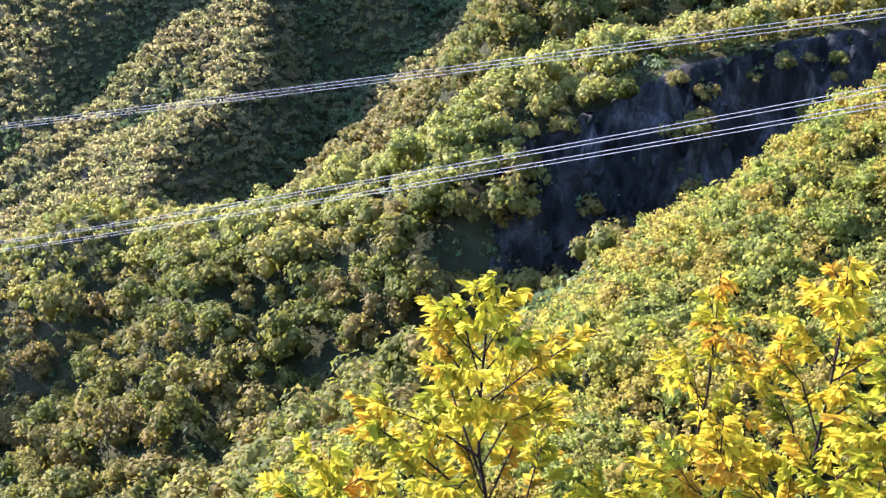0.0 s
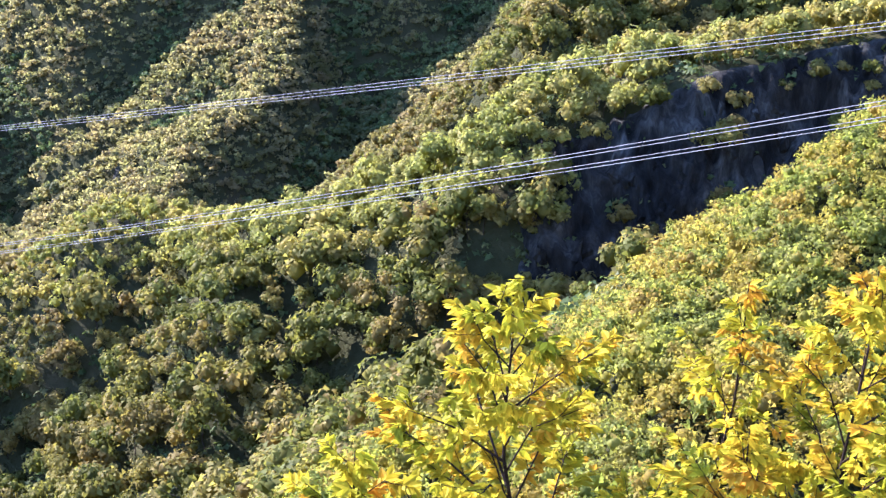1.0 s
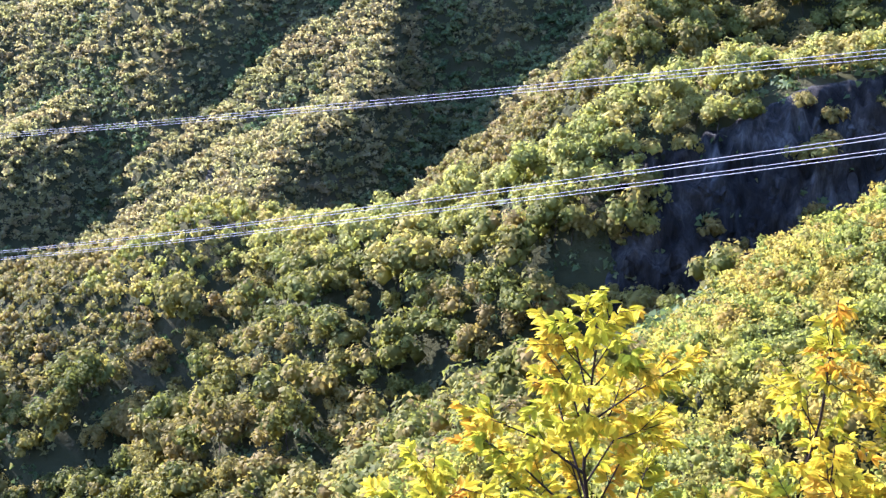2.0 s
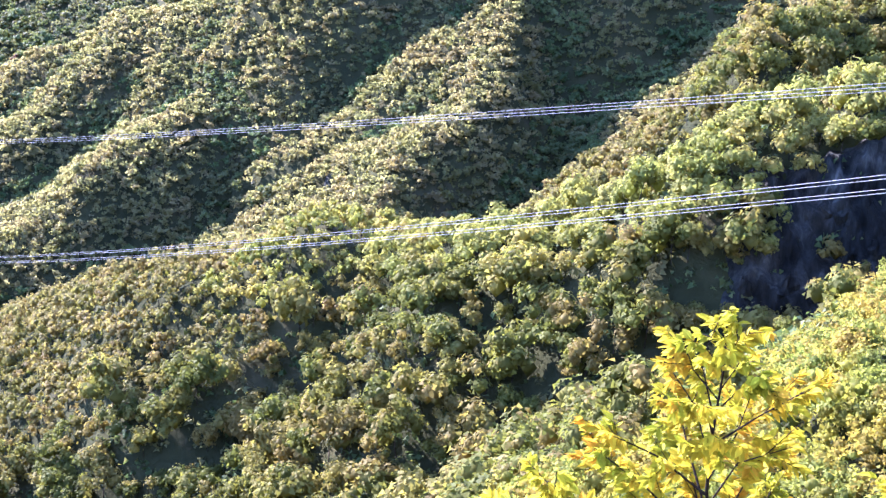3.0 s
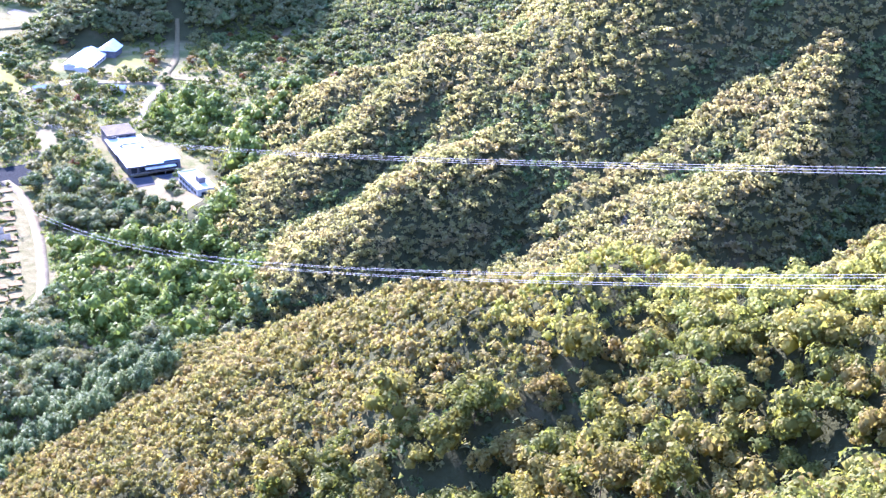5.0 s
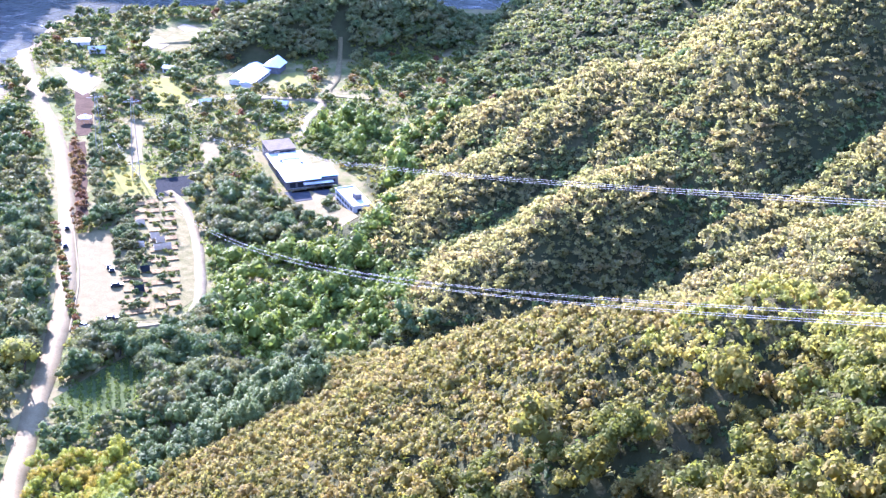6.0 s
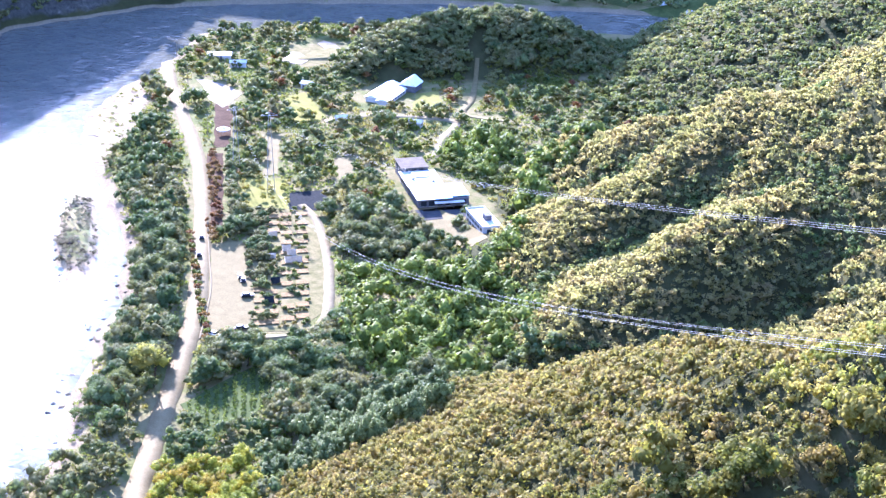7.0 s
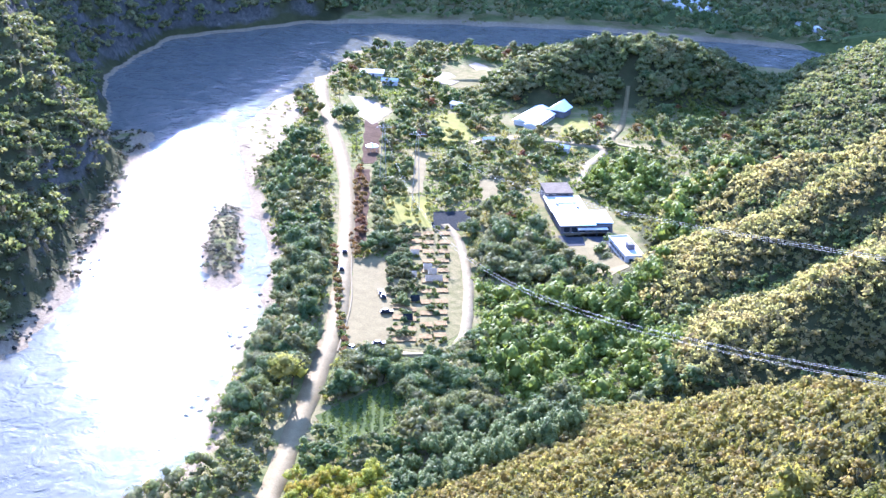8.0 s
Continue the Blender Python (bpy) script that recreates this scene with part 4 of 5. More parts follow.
woods("undergrowth", RNG, x[far], y[far], RNG.uniform(0.7, 1.4, far.sum()), T_FLOOR, M["oak"], "low brush under the spur's trees", trunk=False, sink=0.1)
# darker leaf colour here stands for shade in the gaps between crowns
woods("undergrowth", RNG, x[~far], y[~far], RNG.uniform(0.8, 1.5, (~far).sum()), T_FLOOR, M["valley"], "green brush between the oaks, darker to deepen the gaps' shade", trunk=False, sink=0.1)
x, y = scatter(RNG, (-330, 300, 60, 560), 3.6)
az, h = bearing(x, y)
k = (height(x, y) > 6) & (az > -34) & (az < 4) & (h > 340) & from_lookout(x, y, 3.0) & clear_of(x, y)
x, y = x[k], y[k]
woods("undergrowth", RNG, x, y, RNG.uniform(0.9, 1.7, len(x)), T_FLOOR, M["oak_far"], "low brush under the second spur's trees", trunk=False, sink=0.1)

# --- third spur, knoll and beyond ---
x, y = scatter(RNG, (-560, 560, 60, 900), 5.2)
az, h = bearing(x, y)
z = height(x, y)
k = (z > 1.5) & (h > 600) & (az > -40) & (az < 2) & clear_of(x, y) & ~inside(x, y, [(-383, 641), (-374, 674), (-332, 606), (-342, 582)])
x, y = x[k], y[k]
woods2("woods", RNG, x, y, RNG.uniform(0.85, 1.3, len(x)), T_FAR, M["hazel"], "dull green woods on far hills", trunk=False)

x, y = scatter(RNG, (-450, 575, -340, 700), 5.0)
k = (height(x, y) > 2.5) & clear_of(x, y) & (line_field(x, y, [(-365, 557, 0), (-375, 579, 0), (-403, 627, 0)])[0] > 3)
x, y = x[k], y[k]
woods("woods", RNG, x, y, RNG.uniform(0.8, 1.25, len(x)), T_VALLEY, M["hazel"], "dark woods over the knoll", trunk=False)

# --- across the river ---
x, y = scatter(RNG, (-860, 200, -330, 900), 5.0)
dr, hw = line_field(x, y, RIVER)
side = (x + 0.9 * y < np.interp(y, [600, 700, 900], [-60, 40, 150])) & (y < 780 - 0.6 * (x + 640)) & (dr - hw > 4)
z = height(x, y)
k = side & (z > 0.8) & (np.arctan2(x, y) > -1.12) & (np.arctan2(x, y) < -0.6) & (z < 95)
x, y = x[k], y[k]
woods("woods", RNG, x, y, RNG.uniform(0.85, 1.4, len(x)), T_FAR, M["hazel"], "dark mixed woods on the steep far bank", trunk=False)

# --- the rest of the mountains, out of sight ---
x, y = scatter(RNG, (-800, 600, -180, 1000), 8.5)
dr, hw = line_field(x, y, RIVER)
k = (y > np.interp(x, [-600, -556, -490, -380, -200], [600, 660, 715, 770, 810]) + 8) & (dr - hw > 6) & (height(x, y) < 12) & (wobble(x, y, 60, 61) > -0.6)
x, y = x[k], y[k]
woods("woods", RNG, x, y, RNG.uniform(0.7, 1.3, len(x)), T_LOW, M["valley"], "dim trees on the plain past the river bend", trunk=False)
x, y = scatter(RNG, (-1000, -260, 460, 1300), 34.0)
az, h = bearing(x, y)
z = height(x, y)
k = (z > 10) & ~((az > -62) & (az < 26) & (h < 1050)) & ~((az > -110) & (az < 100) & (h < 170)) & (h > 45)
x, y = x[k], y[k]
woods("woods", RNG, x, y, RNG.uniform(1.5, 2.6, len(x)), T_LOW, M["oak_far"], "woods on the higher mountain", trunk=False)

# --- valley trees, each its own thing ---


def tree_kind(seed, mat, n, rx, rz, zc, leaf, th, tr, tri=True, conifer=False, blobs=12, limbs=5):
    """Meshes of one tree's trunk and crown, to be shared."""
    rng = np.random.RandomState(seed)
    if conifer:
        lv, lf = leaf_cloud(rng, n, rx, zc * 0.48, zc * 0.56, leaf, 20, tri)
        tv, tf = limb((0, 0, -0.5), (0, 0, zc * 0.92), tr, 0.03, 6)
    else:
        lv, lf = leaf_cloud(rng, n, rx, rz, zc, leaf, blobs, tri=tri, loose=0.2)
        tv, tf = trunk_mesh(rng, th, tr, rx, limbs, 6)
    return mesh_of("crown", lv, lf, [mat], smooth=True), mesh_of("trunk", tv, tf, [M["bark"]])


def plant(name, kind, x, y, size, turn, label, group, sink=0.2):
    base = new(name)
    base.matrix_basis = pose(x, y, hgt(x, y) - sink, 0, 0, turn) @ Matrix.Diagonal((size, size, size * (0.9 + 0.25 * ((x * 7.3 + y * 3.1) % 1)), 1))
    tagged(base, label, name if name in ("shrub", "bush") else "tree", group)
    part("trunk", kind[1], base)
    part("crown", kind[0], base)
    return base


K_GREEN = [tree_kind(800 + i, M["valley"], 900, 4.3, 3.7, 4.2, 0.24, 4.8, 0.2, blobs=22) for i in range(5)]
K_LIGHT = [tree_kind(820 + i, M["crest"], 420, 3.0, 3.0, 3.8, 0.26, 4.2, 0.14, blobs=12) for i in range(3)]
K_GOLD = [tree_kind(825 + i, M["gold_road"], 460, 3.0, 3.0, 3.6, 0.24, 4.2, 0.14, blobs=11) for i in range(3)]
K_RUST = [tree_kind(830 + i, M["rust"], 300, 2.5, 2.3, 3.2, 0.25, 4.0, 0.14) for i in range(3)]
K_PINE = [tree_kind(840 + i, M["pine"], 700, 2.7, 0, 8.6, 0.26, 0, 0.16, conifer=True) for i in range(3)]
K_HEDGE = [tree_kind(850 + i, M["meadow"], 130, 1.1, 0.9, 1.0, 0.22, 1.0, 0.06, blobs=7, limbs=3) for i in range(3)]

K_REDSHRUB = tree_kind(860, M["rust"], 130, 1.1, 0.9, 1.0, 0.22, 1.0, 0.06, blobs=7, limbs=3)

VINE_AREAS = [[(-303, 386), (-276, 399), (-260, 423), (-254, 436), (-236, 400), (-199, 361), (-221, 336), (-239, 318), (-268, 340)],
              [(-289, 482), (-293, 527), (-268, 505), (-250, 446), (-262, 436)], [(-341, 508), (-340, 542), (-306, 516), (-310, 486)]]
VINE_MEADOW = [(-383, 641), (-374, 674), (-332, 606), (-342, 582)]
GRAVEL_BANK = [(-489, 437), (-527, 476), (-545, 523), (-495, 483), (-463, 441), (-452, 418), (-434, 395)]


def drape(name, outline, mat, lift, label, category):
    """A thin layer that follows the ground's slope inside an outline."""
    step = 2.2
    o = np.array(outline)
    xs, ys = np.arange(o[:, 0].min(), o[:, 0].max(), step), np.arange(o[:, 1].min(), o[:, 1].max(), step)
    X, Y = np.meshgrid(xs, ys, indexing="ij")
    X, Y = X + 0.8 * wobble(X, Y, 5, 71), Y + 0.8 * wobble(X, Y, 5, 72)
    V = np.stack([X, Y, height(X, Y) + lift], -1).reshape(-1, 3)
    F = grid_faces(len(xs), len(ys))
    c = V[F].mean(1)
    F = F[inside(c[:, 0], c[:, 1], outline) & (wobble(c[:, 0], c[:, 1], 14, 73) > -0.45)]
    bm = bmesh.new()
    vs = {i: bm.verts.new(V[i]) for i in sorted(set(F.ravel().tolist()))}
    for f in F.tolist():
        bm.faces.new([vs[i] for i in f])
    ex = bmesh.ops.extrude_face_region(bm, geom=bm.faces[:])
    bmesh.ops.translate(bm, vec=(0, 0, -lift - 0.3), verts=[g for g in ex["geom"] if isinstance(g, bmesh.types.BMVert)])
    bmesh.ops.recalc_face_normals(bm, faces=bm.faces)
    return tagged(new(name, bm_mesh(name, bm, mat)), label, category, kind="structure")


drape("pavement", GRAVEL_BANK, M["gravel"], 0.12, "bare pale gravel bank beside the river", "gravel bank")

x, y = scatter(RNG, (-620, 190, -190, 700), 6.0)
z = height(x, y)
dr, hw = line_field(x, y, RIVER)
k = (z < 10.5) & (z > -0.4) & clear_of(x, y, 6.0, 4.5) & (dr - hw > 3.5)
k &= (x > np.interp(y, [190, 216, 260, 329, 399, 487, 560, 640], [-284, -279, -313, -367, -448, -522, -545, -560]))
k &= ~inside(x, y, GRAVEL_BANK) & ~inside(x, y, GOLD_SLOPE) & ~inside(x, y, PINE_SLOPE)
vine = np.zeros(x.shape, bool)
for poly in VINE_AREAS:
    vine |= inside(x, y, poly)
x, y, vine, z = x[k], y[k], vine[k], z[k]
d_road = seg_dist(x, y, ROAD)[0]
river_side = (seg_dist(x, y, RIVER)[0] < d_road + 38) & (d_road < 60) & (x < np.interp(y, [190, 238, 297, 378, 454, 544], [-235, -255, -296, -363, -440, -543]))
village = (y > 410) & ~river_side & ~vine
u = RNG.uniform(size=len(x))
keep = vine | river_side | (~village & (u < 0.95)) | (village & (u < 0.58 + 0.25 * wobble(x, y, 45, 41)))
x, y, vine, river_side, village, u = x[keep], y[keep], vine[keep], river_side[keep], village[keep], u[keep]
# vines smother low trees into soft mounds
vx, vy = scatter(RNG, (-345, 315, -195, 545), 5.4)
vin = np.zeros(vx.shape, bool)
for poly in VINE_AREAS:
    vin |= inside(vx, vy, poly)
vin &= clear_of(vx, vy) & (height(vx, vy) < 26) & (np.hypot(vx + 272, vy - 430) > 21)
vx, vy = vx[vin], vy[vin]
woods("vines", RNG, vx, vy, 0.6 + 2.0 * RNG.uniform(size=len(vx)) ** 2.3, T_VINE, M["vine"], "bright green vines smothering low trees in mounds", trunk=False, sink=0.6)
x, y, river_side, village, u = x[~vine], y[~vine], river_side[~vine], village[~vine], u[~vine]
order = np.argsort(np.hypot(x + 300, y - 340))
SINGLE = 150
for i in order[:SINGLE]:
    turn, size = RNG.uniform(0, 360), RNG.uniform(0.7, 1.25)
    if village[i] and u[i] < 0.10:
        plant("tree", K_RUST[i % 3], x[i], y[i], size * 0.8, turn, "small russet tree among the campsite greenery", "russet trees")
    elif village[i] and u[i] < 0.3:
        plant("tree", K_LIGHT[i % 3], x[i], y[i], size * 0.85, turn, "light yellow-green tree on the valley floor", "light valley trees")
    else:
        plant("tree", K_GREEN[i % 5], x[i], y[i], size, turn, "dark green broadleaf tree on the valley floor", "green valley trees")
rest = order[SINGLE:]
lightr = rest[village[rest] & (u[rest] < 0.27)]
darkr = rest[~(village[rest] & (u[rest] < 0.30))]
rustr = rest[village[rest] & (u[rest] >= 0.27) & (u[rest] < 0.30)]
woods("woods", RNG, x[rustr], y[rustr], RNG.uniform(0.4, 0.9, len(rustr)), T_VALLEY, M["rust"], "russet garden trees of the village")
woods("woods", RNG, x[darkr], y[darkr], 0.5 + 0.85 * RNG.uniform(size=len(darkr)) ** 1.4, T_VALLEY, M["valley"], "green trees between the fields and the river")
woods("woods", RNG, x[lightr], y[lightr], 0.35 + 0.6 * RNG.uniform(size=len(lightr)), T_VALLEY, M["meadow"], "light yellow-green garden trees of the village")

vx, vy = scatter(RNG, (-390, 575, -325, 680), 3.2)
vin = inside(vx, vy, VINE_MEADOW)
woods("vines", RNG, vx[vin], vy[vin], RNG.uniform(0.35, 0.8, vin.sum()), T_VINE, M["meadow"], "pale green vines carpeting a stepped meadow", trunk=False, sink=0.6)

# pines and golden trees on the toe of the main spur
px, py = scatter(RNG, (-260, 200, -185, 310), 5.0)
sel = inside(px, py, PINE_SLOPE)
for i in np.where(sel)[0]:
    plant("pine_tree", K_PINE[i % 3], px[i], py[i], RNG.uniform(0.75, 1.15), RNG.uniform(0, 360), "dark green pine on the spur's foot", "pines")
px, py = scatter(RNG, (-260, 200, -185, 270), 4.2)
sel = inside(px, py, GOLD_SLOPE) & clear_of(px, py)
for i in np.where(sel)[0]:
    plant("tree", K_GOLD[i % 3], px[i], py[i], RNG.uniform(0.7, 1.15), RNG.uniform(0, 360), "golden-green tree beside the road", "golden trees by the road")
K_AIRY = tree_kind(880, M["crest"], 1100, 4.4, 4.2, 8.2, 0.20, 10.0, 0.34, blobs=22, limbs=9)
plant("tree", K_GREEN[2], -290, 449, 0.75, 80, "dark green broadleaf tree between the restaurant and the house", "green valley trees")
for i, (x, y, size) in enumerate(((-287, 437, 0.8), (-281, 433, 0.7), (-300, 427, 0.85), (-293, 423, 0.9), (-286, 421, 0.8), (-306, 428, 0.7), (-279, 419, 0.7), (-319, 438, 1.25), (-311, 424, 1.3), (-324, 424, 1.3), (-320, 416, 1.2), (-330, 430, 1.2), (-335, 418, 1.1), (-306, 412, 1.25))):
    plant("tree", K_GREEN[i % 5], x, y, size, 47 * i, "dark green broadleaf tree beside the restaurant yard", "green valley trees")
plant("tree", K_AIRY, -289, 277, 1.45, 30, "tall airy riverside tree with a forked trunk", "riverside trees")
# rows of vegetables in the plot
cx, cy = scatter(RNG, (-276, 262, -252, 306), 0.8, 0.25)
ck = inside(cx, cy, [(-274, 275), (-273, 304), (-257, 295), (-253, 264)]) & (np.sin((cx * 0.75 + cy * 0.66) * 2.4) > -0.1)
T_CROP = crowns(780, 14, 0.55, 0.45, 0.3, 0.2, 0.3, 0.02, tri=True, blobs=3, limbs=0, sides=3, cored=False)
woods("vegetable_rows", RNG, cx[ck], cy[ck], RNG.uniform(0.8, 1.4, ck.sum()), T_CROP, M["vine"], "rows of leafy green vegetables", trunk=False, sink=0.0)

# scrub and grass over open ground
gx2, gy2 = scatter(RNG, (-620, 190, -190, 700), 2.9)
gz2 = height(gx2, gy2)
gdr, ghw = line_field(gx2, gy2, RIVER)
gk = (gz2 < 9) & (gz2 > -1.2) & clear_of(gx2, gy2, 4.4, 3.0) & (gx2 > np.interp(gy2, [190, 216, 260, 329, 399, 487, 560, 640], [-290, -285, -320, -375, -456, -530, -552, -566]))
gk &= ~inside(gx2, gy2, GRAVEL_BANK) | (RNG.uniform(size=len(gx2)) < 0.12)
gk &= RNG.uniform(size=len(gx2)) < 0.85
T_TUFT = crowns(760, 15, 1.6, 0.8, 0.5, 0.45, 0.5, 0.03, tri=True, blobs=6, limbs=0, sides=3, cored=False)
woods("undergrowth", RNG, gx2[gk], gy2[gk], RNG.uniform(0.6, 1.4, gk.sum()), T_TUFT, M["meadow"], "rough grass and low bushes of the valley floor", trunk=False, sink=0.1)

# ================= campsite =================
CA, CB, CC, CD = (Vector((-363, 403, 0)), Vector((-346, 420, 0)), Vector((-289, 322, 0)), Vector((-279, 338, 0)))


def camp(u, v):
    p = (CA * (1 - u) + CB * u) * (1 - v) + (CC * (1 - u) + CD * u) * v
    return p.x, p.y


CAMP_YAW = math.degrees(math.atan2(CB.y - CA.y, CB.x - CA.x))


def tent_deck(x, y, yaw, label):
    base = new("tent_deck")
    base.matrix_basis = pose(x, y, hgt(x, y) + 0.05, 0, 0, yaw)
    tagged(base, label, "deck", "camp decks")
    for k in range(8):
        part("plank", DECK_PLANK, base).location = (0, -1.53 + k * 0.437, 0.40)
    for sx in (-1.7, 1.7):
        part("beam", DECK_BEAM, base).location = (sx, 0, 0.0)
    return base


DECK_PLANK = bm_mesh("plank", box_bm(4.2, 0.42, 0.06, 0, 0, 0, 0.01), M["wood"])
DECK_BEAM = bm_mesh("beam", box_bm(0.18, 3.4, 0.42, 0, 0, 0, 0.01), M["bark"])
deck_spots = []
for u, v0, v1, n in ((0.42, 0.05, 0.25, 3), (0.62, 0.03, 0.98, 11), (0.88, 0.03, 0.98, 11), (0.34, 0.62, 0.98, 5), (0.14, 0.66, 0.98, 4)):
    for k in range(n):
        v = v0 + (v1 - v0) * (k + 0.5) / n
        x, y = camp(u, v)
        deck_spots.append((x, y))
        tent_deck(x, y, CAMP_YAW + RNG.uniform(-4, 4), "weathered wooden tent deck on bare earth")


def tent(x, y, yaw, mk, label):
    """A ridge tent: sagging canvas with end flaps over two poles."""
    base = new("tent")
    base.matrix_basis = pose(x, y, hgt(x, y) + 0.52, 0, 0, yaw)
    tagged(base, label, "tent", "tents")
    nx, ny = 7, 9
    X, T = np.meshgrid(np.linspace(-1.6, 1.6, nx), np.linspace(-1, 1, ny), indexing="ij")
    Z = 1.9 * (1 - np.abs(T)) ** 0.85 * (1 - 0.06 * np.cos(X / 1.6 * 1.5)) + 0.03
    v = np.stack([X, T * 1.35, Z], -1).reshape(-1, 3)
    part("canvas", mesh_of("canvas", v, grid_faces(nx, ny), [M[mk]], smooth=True), base)
    for sx in (-1.55, 1.55):
        part("pole", mesh_of("pole", *limb((sx, 0, 0), (sx, 0, 1.9), 0.03, 0.03, 6), [M["steel"]]), base)
    return base


for (u, v), mk, lb in (((0.62, 0.40), "canvas", "white ridge tent on its deck"), ((0.70, 0.44), "canvas", "white ridge tent on its deck"), ((0.40, 0.27), "canvas", "white ridge tent on bare earth"), ((0.36, 0.46), "canvas", "white ridge tent on bare earth"),
                       ((0.80, 0.50), "canvas", "pale grey ridge tent on its deck"), ((0.66, 0.50), "canvas", "pale grey ridge tent on its deck"), ((0.42, 0.66), "tarp", "dark tarpaulin tent on its deck"), ((0.30, 0.80), "tarp", "dark tarpaulin tent on its deck")):
    x, y = camp(u, v)
    tent(x, y, CAMP_YAW, mk, lb)
for k in range(330):
    u, v = RNG.uniform(-0.02, 0.97), RNG.uniform(0.02, 1.0)
    x, y = camp(u, v)
    if min(math.hypot(x - a, y - b) for a, b in deck_spots) < 2.4:
        continue
    if (u < 0.30 and RNG.uniform() < 0.7) or RNG.uniform() < 0.07:
        plant("tree", K_GREEN[k % 5], x, y, RNG.uniform(0.3, 0.52), RNG.uniform(0, 360), "young green tree shading the campsite", "camp trees")
    else:
        plant("shrub", K_HEDGE[k % 3], x, y, RNG.uniform(0.6, 1.15), RNG.uniform(0, 360), "clipped green shrub between tent decks", "camp shrubs")
# young trees in rows on the lawn
for i in range(4):
    for j in range(7):
        u, v = (i + 0.5) / 4, (j + 0.5) / 7
        x = -389 + 15 * u + 23 * v + RNG.uniform(-1, 1)
        y = 427 + 13 * u - 23 * v + RNG.uniform(-1, 1)
        if RNG.uniform() < 0.75:
            plant("tree", K_LIGHT[(i + j) % 3], x, y, RNG.uniform(0.28, 0.5), RNG.uniform(0, 360), "young yellow-green tree planted on the lawn", "lawn trees")
for k in range(14):
    x, y = -430 + RNG.uniform(-14, 14), 517 + RNG.uniform(-9, 9)
    plant("tree", K_LIGHT[k % 3], x, y, RNG.uniform(0.35, 0.7), RNG.uniform(0, 360), "young yellow-green tree in a village garden", "garden trees")
# row of russet shrubs between road and parking ground
for k in range(34):
    t = k / 33
    x, y = -362 + 64 * t + RNG.uniform(-0.6, 0.6), 370 - 60 * t + RNG.uniform(-0.6, 0.6)
    plant("shrub", K_HEDGE[k % 3] if k % 3 else K_REDSHRUB, x, y, RNG.uniform(0.9, 1.6), RNG.uniform(0, 360), "low shrub in the roadside bed", "roadside shrubs")
# russet bushes over the dark strip, and the hedge that parts it from the lawn
for k in range(46):
    t = k / 45
    x, y = np.interp(t, [0, 0.5, 1], [-418, -385, -352]) + RNG.uniform(-2.4, 2.4), np.interp(t, [0, 0.5, 1], [444, 409, 372]) + RNG.uniform(-2.0, 2.0)
    plant("bush", K_RUST[k % 3], x, y, RNG.uniform(0.45, 0.75), RNG.uniform(0, 360), "russet bush on the dark strip beside the road", "russet bushes")
for k in range(16):
    t = k / 15
    x, y = np.interp(t, [0, 0.34, 0.74, 1], [-413, -391, -366, -351]) + RNG.uniform(-0.8, 0.8), np.interp(t, [0, 0.34, 0.74, 1], [449, 425, 400, 383]) + RNG.uniform(-0.8, 0.8)
    plant("tree", K_GREEN[k % 5], x, y, RNG.uniform(0.5, 0.8), RNG.uniform(0, 360), "round dark green tree in a row beside the lawn", "hedge trees")
# low kerb wall below the campsite and parking ground
ribbon("kerb", [(-301, 311, 0.3), (-294, 317, 0.3), (-284, 321, 0.3), (-277, 329, 0.3)], M["path"], 0.7, "low pale concrete wall below the campsite", "wall", thick=0.2)
ribbon("kerb", [(-367, 385, 0.25), (-341, 358, 0.25), (-322, 338, 0.25), (-300, 309, 0.25)], M["path"], 0.35, "pale kerb beside the road", "kerb", thick=0.2)

# ================= vehicles =================


def car(x, y, yaw, mk, label):
    base = new("car")
    base.matrix_basis = pose(x, y, hgt(x, y) + 0.15, 0, 0, yaw)
    tagged(base, label, "car", "cars")
    bm = box_bm(4.5, 1.8, 0.62, 0.32, 0, 0, 0.12)
    part("body", bm_mesh("body", bm, M[mk]), base)
    bm = bmesh.new()
    v = [bm.verts.new(p) for p in ((-1.9, -0.8, 0.9), (1.0, -0.8, 0.9), (1.0, 0.8, 0.9), (-1.9, 0.8, 0.9), (-1.4, -0.62, 1.46), (0.25, -0.62, 1.46), (0.25, 0.62, 1.46), (-1.4, 0.62, 1.46))]
    for f in ((0, 1, 5, 4), (1, 2, 6, 5), (2, 3, 7, 6), (3, 0, 4, 7)):
        bm.faces.new([v[i] for i in f])
    part("glasshouse", bm_mesh("glasshouse", bm, M["glass"]), base, "dark car windows")
    part("roof", bm_mesh("roof", box_bm(1.75, 1.28, 0.06, 1.44, -0.57, 0, 0.02), M[mk]), base)
    for sx in (-1.35, 1.35):
        for sy in (-0.82, 0.82):
            wv, wf = limb((sx, sy - 0.1, 0.32), (sx, sy + 0.1, 0.32), 0.32, 0.32, 14)
            w = part("wheel", mesh_of("wheel", wv, wf, [M["tyre"]]), base)
            hv, hf = limb((sx, sy - 0.11, 0.32), (sx, sy + 0.11, 0.32), 0.18, 0.18, 10)
            part("rim", mesh_of("rim", hv, hf, [M["steel"]]), w)
    for sy in (-0.6, 0.6):
        part("headlight", bm_mesh("headlight", box_bm(0.06, 0.35, 0.14, 0.62, 2.22, sy, 0.02), M["roof"]), base)
    return base


